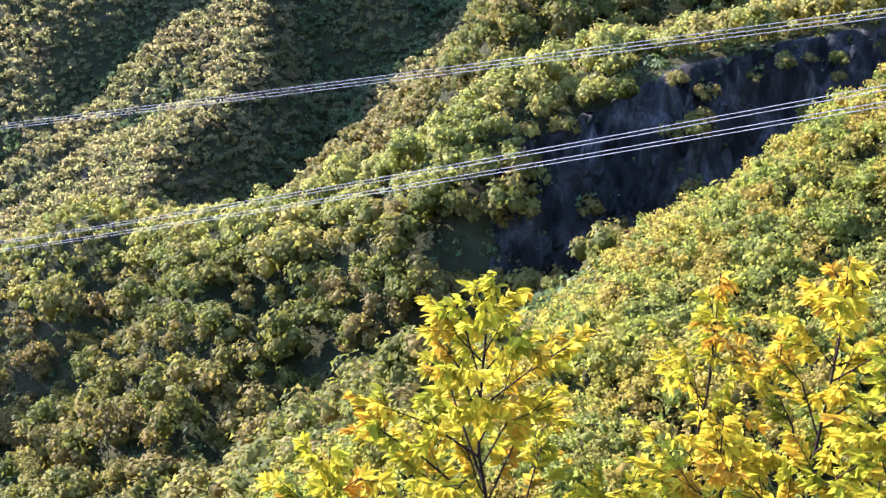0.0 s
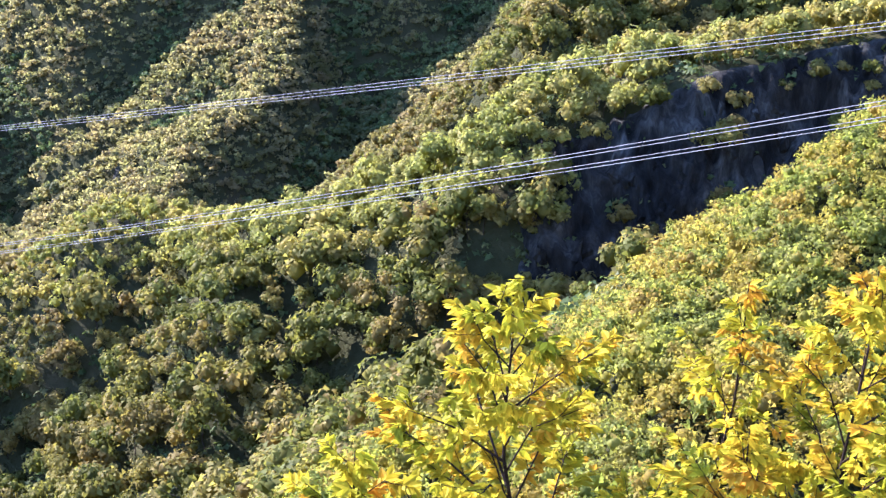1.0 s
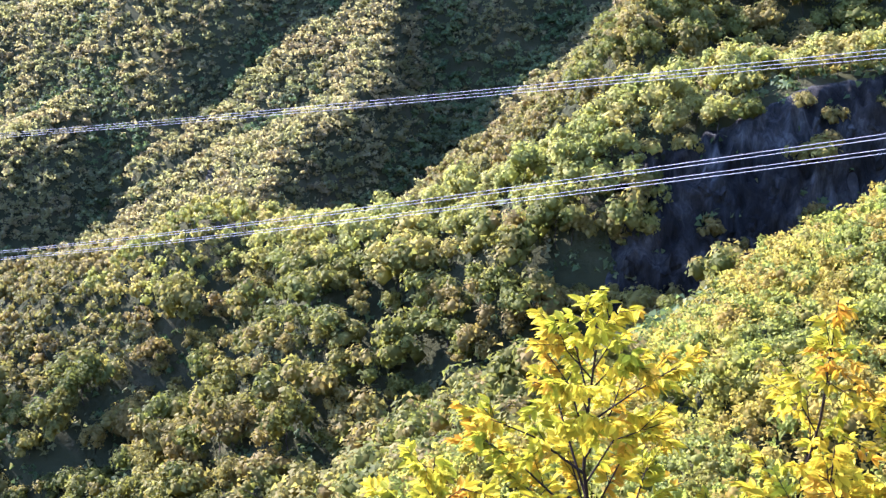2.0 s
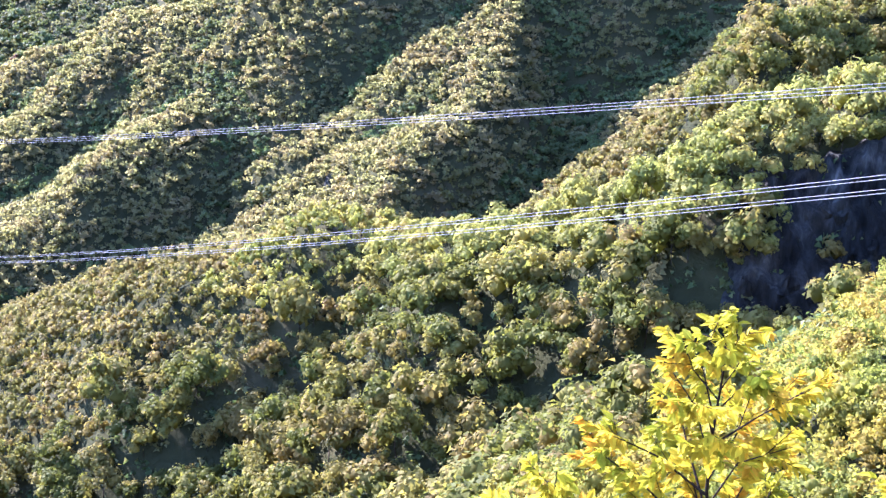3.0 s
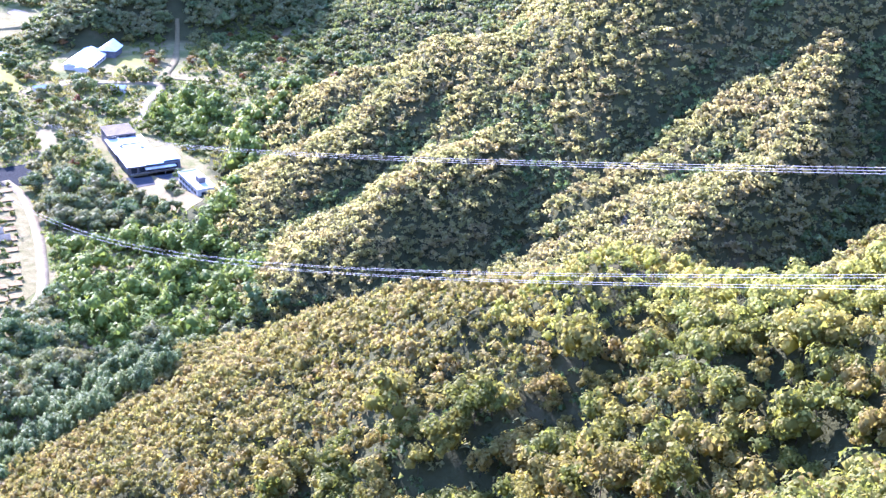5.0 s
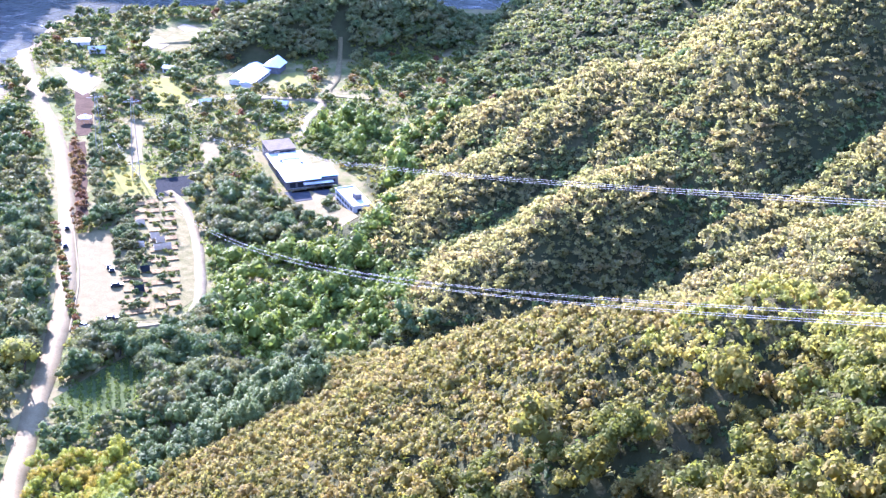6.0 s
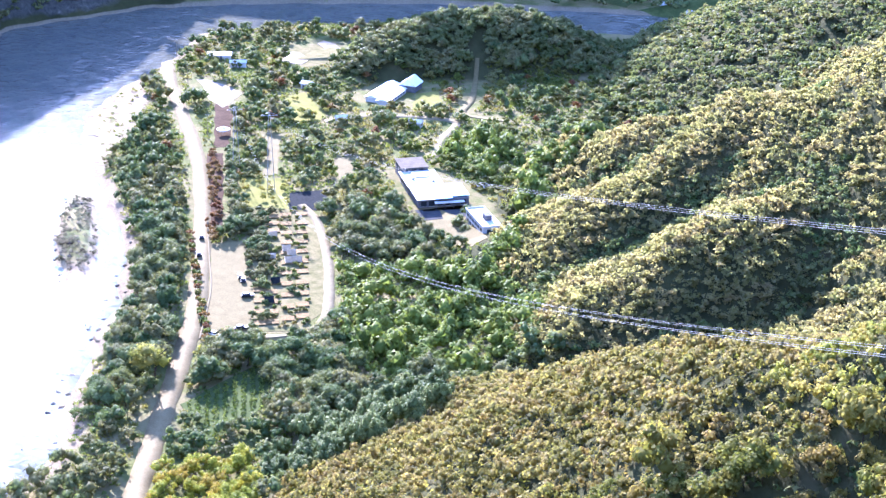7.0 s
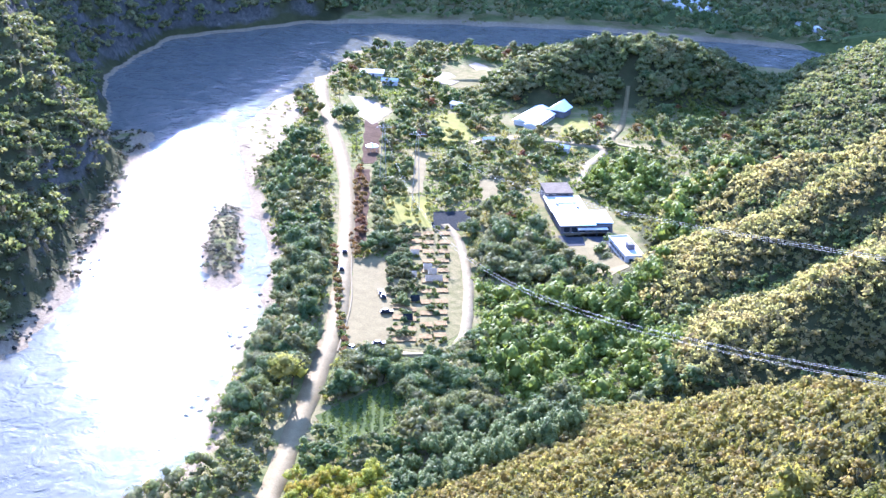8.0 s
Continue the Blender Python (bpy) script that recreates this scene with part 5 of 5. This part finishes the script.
ROAD_YAW = 48.0
car(-319, 351, ROAD_YAW + 90, "car_dark", "dark car parked on the gravel")
car(-321.5, 352.5, ROAD_YAW + 90, "car_dark", "dark car parked on the gravel")
car(-309, 342, ROAD_YAW, "car_dark", "dark car parked on the gravel beside the campsite")
car(-294, 322, ROAD_YAW, "car_dark", "dark car parked near the low wall")
car(-297.5, 313.5, ROAD_YAW - 40, "car_white", "white car parked by the kerb")
car(-346.5, 358.5, ROAD_YAW + 90, "car_dark", "dark car standing on the road")
car(-357, 371, ROAD_YAW + 90, "car_dark", "dark car standing on the road")
car(-305, 479, -30, "car_white", "white car parked behind the restaurant")

# ================= small buildings =================
for (x, y, yaw, sx, sy, lb) in ((-518, 558, 40, 12, 7, "small white-roofed house near the river bend"), (-500, 552, 40, 8, 4, "low white-roofed outbuilding near the river"),
                                (-372, 528, 20, 6, 4, "small white-roofed hut under trees"), (-402, 512, 55, 5, 4, "small pale-roofed garden hut"), (-449, 545, 10, 5, 4, "small white-roofed hut in gardens")):
    hb = house("hut", x, y, yaw, [("wall", sx, sy, 2.6, 0, 0, 0, "wall", "")], lb, "huts")
    gable(hb, sx + 0.8, sy + 0.8, 1.2, 2.62, 0, 0, "roof")
    part("door", bm_mesh("door", box_bm(0.9, 0.1, 2.0, 0.2, 0.8, -sy / 2 - 0.03), M["wall_dark"]), hb)
    windows(hb, 1, 2, -sx / 2 + 0.4, -sy / 2 - 0.02, 1.0, 1.0, 0.9)


def pavilion(x, y, r, label):
    """A low white round canopy on posts."""
    base = new("pavilion")
    base.matrix_basis = pose(x, y, hgt(x, y) + 0.05)
    tagged(base, label, "canopy")
    n = 12
    a = np.arange(n) * 6.2832 / n
    rim = np.stack([np.cos(a) * r, np.sin(a) * r, np.full(n, 2.5)], 1)
    mid = np.stack([np.cos(a) * r * 0.5, np.sin(a) * r * 0.5, np.full(n, 3.05)], 1)
    under = rim - np.array((0, 0, 0.25))
    v = np.concatenate([rim, mid, [[0, 0, 3.9]], under])
    i = np.arange(n)
    j = (i + 1) % n
    top = np.stack([i, j, j + n, i + n], 1)
    skirt = np.stack([i + 2 * n + 1, j + 2 * n + 1, j, i], 1)
    tip = np.stack([i + n, j + n, np.full(n, 2 * n), np.full(n, 2 * n)], 1)
    bm = bmesh.new()
    bv = [bm.verts.new(p) for p in v]
    for f in np.concatenate([top, skirt, tip]).tolist():
        bm.faces.new([bv[q] for q in dict.fromkeys(f)])
    part("canopy", bm_mesh("canopy", bm, M["white"]), base, "white canvas canopy")
    for q in range(0, n, 2):
        c, d = math.cos(a[q]) * r * 0.92, math.sin(a[q]) * r * 0.92
        part("post", mesh_of("post", *limb((c, d, -0.2), (c, d, 2.6), 0.06, 0.06, 6), [M["steel"]]), base)


pavilion(-432, 466, 3.0, "round white canopy beside the dark reddish strip")


def greenhouse(x, y, yaw, length):
    base = new("greenhouse")
    base.matrix_basis = pose(x, y, hgt(x, y) + 0.1, 0, 0, yaw)
    tagged(base, "long white plastic greenhouse tunnel on the far plain", "greenhouse", "greenhouses")
    a = np.linspace(0, math.pi, 9)
    X, A = np.meshgrid(np.linspace(-length / 2, length / 2, 12), a, indexing="ij")
    v = np.stack([X, np.cos(A) * 3.2, np.sin(A) * 3.0], -1).reshape(-1, 3)
    part("cover", mesh_of("cover", v, grid_faces(12, 9), [M["roof"]], smooth=True), base)
    for sx in (-length / 2, length / 2):
        ev = np.concatenate([np.stack([np.full(9, sx), np.cos(a) * 3.1, np.sin(a) * 2.9], 1), [[sx, 0, 0]]])
        i = np.arange(8)
        part("end_wall", mesh_of("end_wall", ev, np.stack([i, i + 1, np.full(8, 9)], 1), [M["wall"]]), base)


for k, (x, y) in enumerate(((-500, 826), (-494, 834), (-488, 842), (-372, 806), (-366, 814), (-410, 838))):
    greenhouse(x, y, -28, 44 if k < 5 else 26)

# ================= power lines =================


def span(D, c, u0, u1, n=140):
    """Points of a sagging span: straight in plan, leaving the hill behind and dropping into the valley."""
    a0 = radians(44.9)
    u = np.concatenate([np.linspace(u0, 3, n // 2), np.linspace(3, u1, n // 2 + 1)[1:]])
    x = D * (math.sin(a0) - math.cos(a0) * u)
    y = D * (math.cos(a0) + math.sin(a0) * u)
    z = EYE_Z - D * (c[0] + c[1] * u + c[2] * u * u)
    return np.stack([x, y, z], 1), u


def power_line(D, c, u0, u1, offsets, label, grow, radius):
    p, u = span(D, c, u0, u1)
    base = new("power_line")
    tagged(base, label, "power line", "power lines")
    side = np.array((0.706, 0.708, 0.0))
    for ox, oz in offsets:
        cu = bpy.data.curves.new("conductor", 'CURVE')
        cu.dimensions = '3D'
        cu.bevel_depth = radius
        cu.bevel_resolution = 1
        sp = cu.splines.new('POLY')
        w = 1 + grow * np.clip(u / u1, 0, 1) ** 2
        q = p + side * (ox * w)[:, None] + np.array((0, 0, 1.0)) * (oz * w)[:, None]
        sp.points.add(len(q) - 1)
        sp.points.foreach_set("co", np.c_[q, np.ones(len(q))].astype(np.float32).ravel())
        cu.materials.append(M["wire"])
        part("conductor", cu, base)
    return p


end_l = power_line(28.0, (0.1485, 0.4634, -0.00749), -1.3, 21.0, [(-0.05, 0.25), (0.05, 0.13), (-0.05, -0.13), (0.05, -0.25)], "four bright conductors sagging across the valley", 3.4, 0.0082)[-1]
end_u = power_line(40.0, (0.1330, 0.3633, -0.00391), -1.3, 14.0, [(-0.08, 0.15), (0.0, 0.0), (0.08, -0.15)], "taut bundle of bright conductors over the spur", 5.0, 0.0098)[-1]


def pylon(p, label, arm=7.0):
    """A slim lattice mast with a crossarm under the conductors' end."""
    x, y, top = p
    g = hgt(x, y)
    base = new("pylon")
    base.matrix_basis = pose(x, y, g - 0.3, 0, 0, 45)
    tagged(base, label, "pylon", "pylons")
    h = top - g + 2.0
    w0, w1 = 1.5, 0.35
    for sx in (-1, 1):
        for sy in (-1, 1):
            part("leg", mesh_of("leg", *limb((sx * w0, sy * w0, 0), (sx * w1, sy * w1, h), 0.08, 0.05, 4), [M["steel"]]), base)
    n = 9
    for k in range(n):
        z0, z1 = h * k / n, h * (k + 1) / n
        a, b = w0 + (w1 - w0) * k / n, w0 + (w1 - w0) * (k + 1) / n
        for s in (-1, 1):
            br = join([limb((-a, s * a, z0), (b, s * b, z1), 0.04, 0.04, 3), limb((s * a, a, z0), (s * b, -b, z1), 0.04, 0.04, 3)])
            part("brace", mesh_of("brace", *br, [M["steel"]]), base)
    part("crossarm", mesh_of("crossarm", *join([limb((-arm / 2, 0, h - 1.7), (arm / 2, 0, h - 1.7), 0.09, 0.09, 4), limb((-arm / 2, 0, h - 1.7), (0, 0, h - 0.4), 0.05, 0.05, 4), limb((arm / 2, 0, h - 1.7), (0, 0, h - 0.4), 0.05, 0.05, 4)]), [M["steel"]]), base)


pylon(end_l, "slim grey lattice pylon among valley trees")
pylon(end_u, "slim grey lattice pylon among valley trees")
for x, y, in ((-538, 547), (-497, 512), (-436, 460)):
    base = new("utility_pole")
    base.matrix_basis = pose(x, y, hgt(x, y) - 0.4)
    tagged(base, "grey concrete utility pole beside the road", "utility pole", "utility poles")
    part("pole", mesh_of("pole", *limb((0, 0, 0), (0, 0, 11), 0.17, 0.10, 8), [M["path"]]), base)
    part("crossarm", mesh_of("crossarm", *limb((-0.9, 0.2, 10.2), (0.9, 0.2, 10.2), 0.06, 0.06, 4), [M["steel"]]), base)

# ================= river stones =================
for k in range(260):
    t = RNG.uniform(0, 1)
    if k < 110:
        bx, by = np.interp(t, [0, 0.25, 0.5, 0.75, 1], [-382, -400, -424, -448, -480]), np.interp(t, [0, 0.25, 0.5, 0.75, 1], [238, 264, 297, 326, 358])
        x, y = bx + 3 + RNG.normal() * 5, by + RNG.normal() * 5
    elif k < 180:
        w = RNG.uniform(-1, 1)
        x, y = -400 + w * 29 + RNG.normal() * 4, 348 - w * 30 + RNG.normal() * 4
    elif k < 200:
        x, y = -326 - 50 * t + RNG.normal() * 9, 255 + 30 * t + RNG.normal() * 7
    else:
        bx, by = np.interp(t, [0, 0.3, 0.6, 1], [-275, -312, -345, -385]), np.interp(t, [0, 0.3, 0.6, 1], [212, 270, 315, 357])
        x, y = bx - 2 + RNG.normal() * 3, by + RNG.normal() * 3
    bm = bmesh.new()
    bmesh.ops.create_icosphere(bm, subdivisions=1, radius=1.0)
    for v in bm.verts:
        v.co *= 0.75 + 0.5 * noise.noise(v.co * 1.3 + Vector((k * 3.1, 0, 0)))
    s = RNG.uniform(0.5, 1.7)
    st = new("river_stone", bm_mesh("river_stone", bm, M["gravel"] if k % 2 else M["rock"]))
    st.matrix_basis = pose(x, y, max(hgt(x, y), WATER_Z - 0.4) + 0.05 * s, 0, 0, RNG.uniform(0, 360)) @ Matrix.Diagonal((s, s * 0.8, s * 0.6, 1))
    tagged(st, "rounded grey stone at the water's edge", "stone", "river stones")

# brush on the island and the far shore's rocks
ix, iy = scatter(RNG, (-540, 200, -350, 410), 3.4)
along = (ix + 400) * 0.72 - (iy - 348) * 0.69
across = (ix + 400) * 0.69 + (iy - 348) * 0.72
ik = (np.abs(along) < 38) & (np.abs(across) < 10) & (height(ix, iy) > -1.2)
shore = (line_field(ix, iy, FAR_SHORE)[0] < 13) & (height(ix, iy) > -1.0) & (wobble(ix, iy, 12, 51) > -0.15)
T_BRUSH = crowns(790, 60, 1.8, 1.2, 0.9, 0.26, 0.8, 0.04, count=5, tri=True, blobs=6, limbs=0, sides=3)
woods("undergrowth", RNG, ix[ik], iy[ik], RNG.uniform(0.5, 1.2, ik.sum()), T_BRUSH, M["dry"], "dull brush on the river island", trunk=False, sink=0.1)
woods("undergrowth", RNG, ix[shore], iy[shore], RNG.uniform(0.5, 1.4, shore.sum()), T_BRUSH, M["dry"], "brush between the far shore's rocks", trunk=False, sink=0.1)

# ================= cliff rocks and bushes =================
CLIFF_AZ, CLIFF_H = [1.5, 2.5, 6.1, 8.7, 11.9, 16.7, 21], [214, 214, 216, 220, 226, 238, 243]
CA_, CT = np.meshgrid(np.arange(1.6, 20.0, 0.16), np.linspace(0, 1, 60), indexing="ij")
CH = np.interp(CA_, CLIFF_AZ, CLIFF_H) - 1.0 - 34.0 * CT
CX, CY = CH * np.sin(np.radians(CA_)), CH * np.cos(np.radians(CA_))
CZ = height(CX, CY)
relief = np.zeros(CX.shape)
for i in range(CX.shape[0]):
    for j in range(CX.shape[1]):
        p = Vector((CX[i, j] * 1.3, CY[i, j] * 0.7, CZ[i, j] * 0.35))
        relief[i, j] = 1.5 * (1 - 2 * abs(noise.noise(p * 0.13))) + 1.3 * (1 - 3 * abs(noise.noise(p * 0.33 + Vector((9, 2, 0))))) + 1.0 * noise.noise(p * 0.75) + 0.7 * noise.noise(p * 1.7)
rim = np.clip(np.minimum(np.minimum(CT / 0.06, (1 - CT) / 0.08), np.minimum((CA_ - 1.6) / 0.9, (19.8 - CA_) / 0.5)), 0, 1)
relief = (relief + 0.6) * rim - 1.8 * (1 - rim)
CX, CY = CX - 0.75 * relief * np.sin(np.radians(CA_)), CY - 0.75 * relief * np.cos(np.radians(CA_))
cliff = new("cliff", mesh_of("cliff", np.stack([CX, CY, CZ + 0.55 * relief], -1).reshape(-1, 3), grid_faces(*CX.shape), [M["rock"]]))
tagged(cliff, "weathered rock face below the spur's crest, colour darkened for shade", "cliff", kind="structure")
CZ = CZ + 0.55 * relief
for k in range(50):
    i, j = RNG.randint(8, CX.shape[0] - 6), RNG.randint(8, 52)
    x, y, z = CX[i, j], CY[i, j], CZ[i, j]
    bm = bmesh.new()
    bmesh.ops.create_icosphere(bm, subdivisions=2, radius=1.0)
    for v in bm.verts:
        d = v.co.normalized()
        v.co = d * (0.8 + 0.9 * noise.noise(d * 1.5 + Vector((k * 2.7, 1, 0))) + 0.35 * noise.noise(d * 4 + Vector((k, 5, 0))))
    s = RNG.uniform(1.0, 2.4)
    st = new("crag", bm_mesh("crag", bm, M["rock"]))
    st.matrix_basis = pose(x, y, z - 0.35 * s, RNG.uniform(-20, 20), RNG.uniform(-20, 20), RNG.uniform(0, 360)) @ Matrix.Diagonal((s * 0.95, s * 0.8, s * 1.35, 1))
    tagged(st, "jagged grey crag on the cliff, colour darkened for shade", "rock", "cliff crags")

K_BUSH = [tree_kind(870 + i, M["oak"], 300, 1.8, 1.6, 1.6, 0.20, 1.6, 0.06, blobs=9, limbs=3) for i in range(3)]
for k in range(75):
    i, j = RNG.randint(4, CX.shape[0] - 4), int(58 * RNG.uniform() ** 0.8)
    ob = plant("shrub", K_BUSH[k % 3], CX[i, j], CY[i, j], RNG.uniform(0.7, 1.9), RNG.uniform(0, 360), "green bush clinging to the dark cliff", "cliff bushes")
    ob.location.z = CZ[i, j] - 0.5


# ================= golden trees near the eye =================


def leaf_bm(length, width):
    """One broad pointed leaf, folded along its rib and drooping at the tip."""
    bm = bmesh.new()
    mid = [bm.verts.new((length * t, 0, -0.10 * length * t * t)) for t in (0.0, 0.35, 0.7, 1.0)]
    lf = [bm.verts.new((length * t, width * w, 0.05 * length - 0.10 * length * t * t)) for t, w in ((0.3, 0.5), (0.65, 0.42))]
    rt = [bm.verts.new((length * t, -width * w, 0.05 * length - 0.10 * length * t * t)) for t, w in ((0.3, 0.5), (0.65, 0.42))]
    for s in (lf, rt):
        for f in ((mid[0], mid[1], s[0]), (mid[1], mid[2], s[1], s[0]), (mid[2], mid[3], s[1])):
            bm.faces.new(f if s is lf else f[::-1])
    return bm


LEAF_ME = [bm_mesh("leaf", leaf_bm(l, w), M["gold"]) for l, w in ((0.125, 0.055), (0.11, 0.05), (0.14, 0.06), (0.095, 0.045))]
LEAF_CO = []
for me in LEAF_ME:
    co = np.zeros(len(me.vertices) * 3, np.float32)
    me.vertices.foreach_get("co", co)
    LEAF_CO.append((co.reshape(-1, 3), [tuple(p.vertices) for p in me.polygons]))


def golden_tree(tip, seed, depth, spread, n_branch, lean, label, singles=300, power=0.62, lowest=-0.06, per=27):
    """A young tree: one leader, branches that rise and spread, twigs set with broad leaves."""
    rng = np.random.RandomState(seed)
    tip = np.array(tip, float)
    gx_, gy_ = tip[0] + lean[0], tip[1] + lean[1]
    foot = np.array((gx_, gy_, hgt(gx_, gy_) - 0.2))
    base = new("tree")
    base.matrix_basis = Matrix.Translation(foot)
    tagged(base, label, "tree", "golden young trees")
    tip = tip - foot
    H = tip[2]
    wood, sites = [], []

    def stem(t):
        return tip * t + np.array((0.22 * math.sin(t * 9 + seed), 0.18 * math.cos(t * 8 + seed), 0)) * (1 - t)
    for k in range(8):
        a, b = stem(k / 8), stem((k + 1) / 8)
        wood.append(limb(a, b, 0.032 * (1 - k / 8.6) + 0.004, 0.032 * (1 - (k + 1) / 8.6) + 0.003, 7))
    for k in range(n_branch):
        drop = depth * ((k + 0.6) / n_branch) ** 1.15
        t0 = 1 - drop / H
        a = stem(max(t0 - 0.10 - 0.25 * drop / H, 0.05))
        ang = k * 2.39996 + rng.uniform(-0.5, 0.5)
        r = spread * (drop / depth) ** power * min(1.0, 0.3 + drop / 0.8) * rng.uniform(0.6, 1.12)
        e = stem(t0) + np.array((math.cos(ang) * r, math.sin(ang) * r, -0.05 * r + lowest * r))
        m = a * 0.5 + e * 0.5 + np.array((0, 0, 0.10 * r)) + rng.normal(size=3) * 0.05
        rr = 0.006 + 0.008 * r
        wood += [limb(a, m, rr, rr * 0.65, 5), limb(m, e, rr * 0.65, 0.004, 5)]
        segs = [(a * 0.6 + m * 0.4, m, 0.7), (m, e, 1.4)]
        for q in range(4 + int(r * 4)):
            u_ = rng.uniform(0.25, 1)
            s0 = (m + (e - m) * (u_ * 2 - 1)) if u_ > 0.5 else (a + (m - a) * u_ * 2)
            s1 = s0 + np.array((math.cos(ang + rng.uniform(-1.3, 1.3)), math.sin(ang + rng.uniform(-1.3, 1.3)), rng.uniform(-0.15, 0.7))) * rng.uniform(0.18, 0.42) * min(1.0, 0.35 + drop / 0.9)
            wood.append(limb(s0, s1, 0.006, 0.003, 3))
            segs.append((s0, s1, 1.3))
        for s0, s1, wgt in segs:
            for q in range(max(2, int(per * wgt * np.linalg.norm(s1 - s0) / 0.45))):
                sites.append((s0 + (s1 - s0) * rng.uniform(0.1, 1.03), s1 - s0))
    for q in range(26):
        sites.append((stem(1 - rng.uniform(0, 0.9) ** 1.3 * 0.5 / H), np.array((0, 0, 1.0))))
    part("trunk", mesh_of("trunk", *join(wood), [M["dark_bark"]]), base, "thin dark stem and branches")
    rng.shuffle(sites)
    vs, fs, o = [], [], 0
    for i, (p, d) in enumerate(sites):
        out = np.array((p[0], p[1], 0.0))
        az_ = math.atan2(d[1], d[0]) + rng.uniform(-1.2, 1.2)
        m = pose(p[0], p[1], p[2], math.degrees(rng.normal() * 0.55), math.degrees(rng.uniform(-0.5, 0.75)), math.degrees(az_))
        kind = rng.randint(0, 4)
        if i < singles:
            part("leaf", LEAF_ME[kind], base).matrix_basis = m @ Matrix.Scale(rng.uniform(0.8, 1.25), 4)
        else:
            co, faces = LEAF_CO[kind]
            mm = np.array(m)
            vs.append((co * rng.uniform(0.8, 1.25)) @ mm[:3, :3].T + mm[:3, 3])
            fs += [tuple(j + o for j in f) for f in faces]
            o += len(co)
    if vs:
        me = bpy.data.meshes.new("foliage")
        me.from_pydata(np.concatenate(vs).tolist(), [], fs)
        me.materials.append(M["gold"])
        fo = part("foliage", me, base)
        fo["kind"] = "stuff"
    return base


def aim(az, dep, dist):
    a, d = radians(az), radians(dep)
    return (dist * math.sin(a) * math.cos(d), dist * math.cos(a) * math.cos(d), EYE_Z - dist * math.sin(d))


golden_tree(aim(1.9, 26.8, 13.0), 11, 2.9, 1.7, 28, (0.12, 0.25), "young tree with sunlit golden-green leaves on the slope")
golden_tree(aim(16.9, 25.2, 13.4), 12, 3.0, 1.7, 24, (0.1, 0.2), "broad young tree with sunlit golden leaves")
golden_tree(aim(11.8, 26.3, 14.5), 13, 2.4, 0.55, 12, (-0.1, 0.2), "slender sapling with sparse golden leaves", 200, per=16)
golden_tree(aim(12.6, 31.6, 12.6), 14, 1.8, 1.3, 14, (0.1, 0.2), "low young tree with golden leaves", 200)
golden_tree(aim(20.0, 28.0, 12.4), 15, 2.4, 1.4, 16, (0.1, 0.2), "young tree with golden leaves beside a broad one", 200)
golden_tree(aim(-5.0, 33.6, 12.8), 16, 1.2, 1.0, 10, (0.1, 0.2), "low shoot with golden-green leaves below the slope's edge", 150)
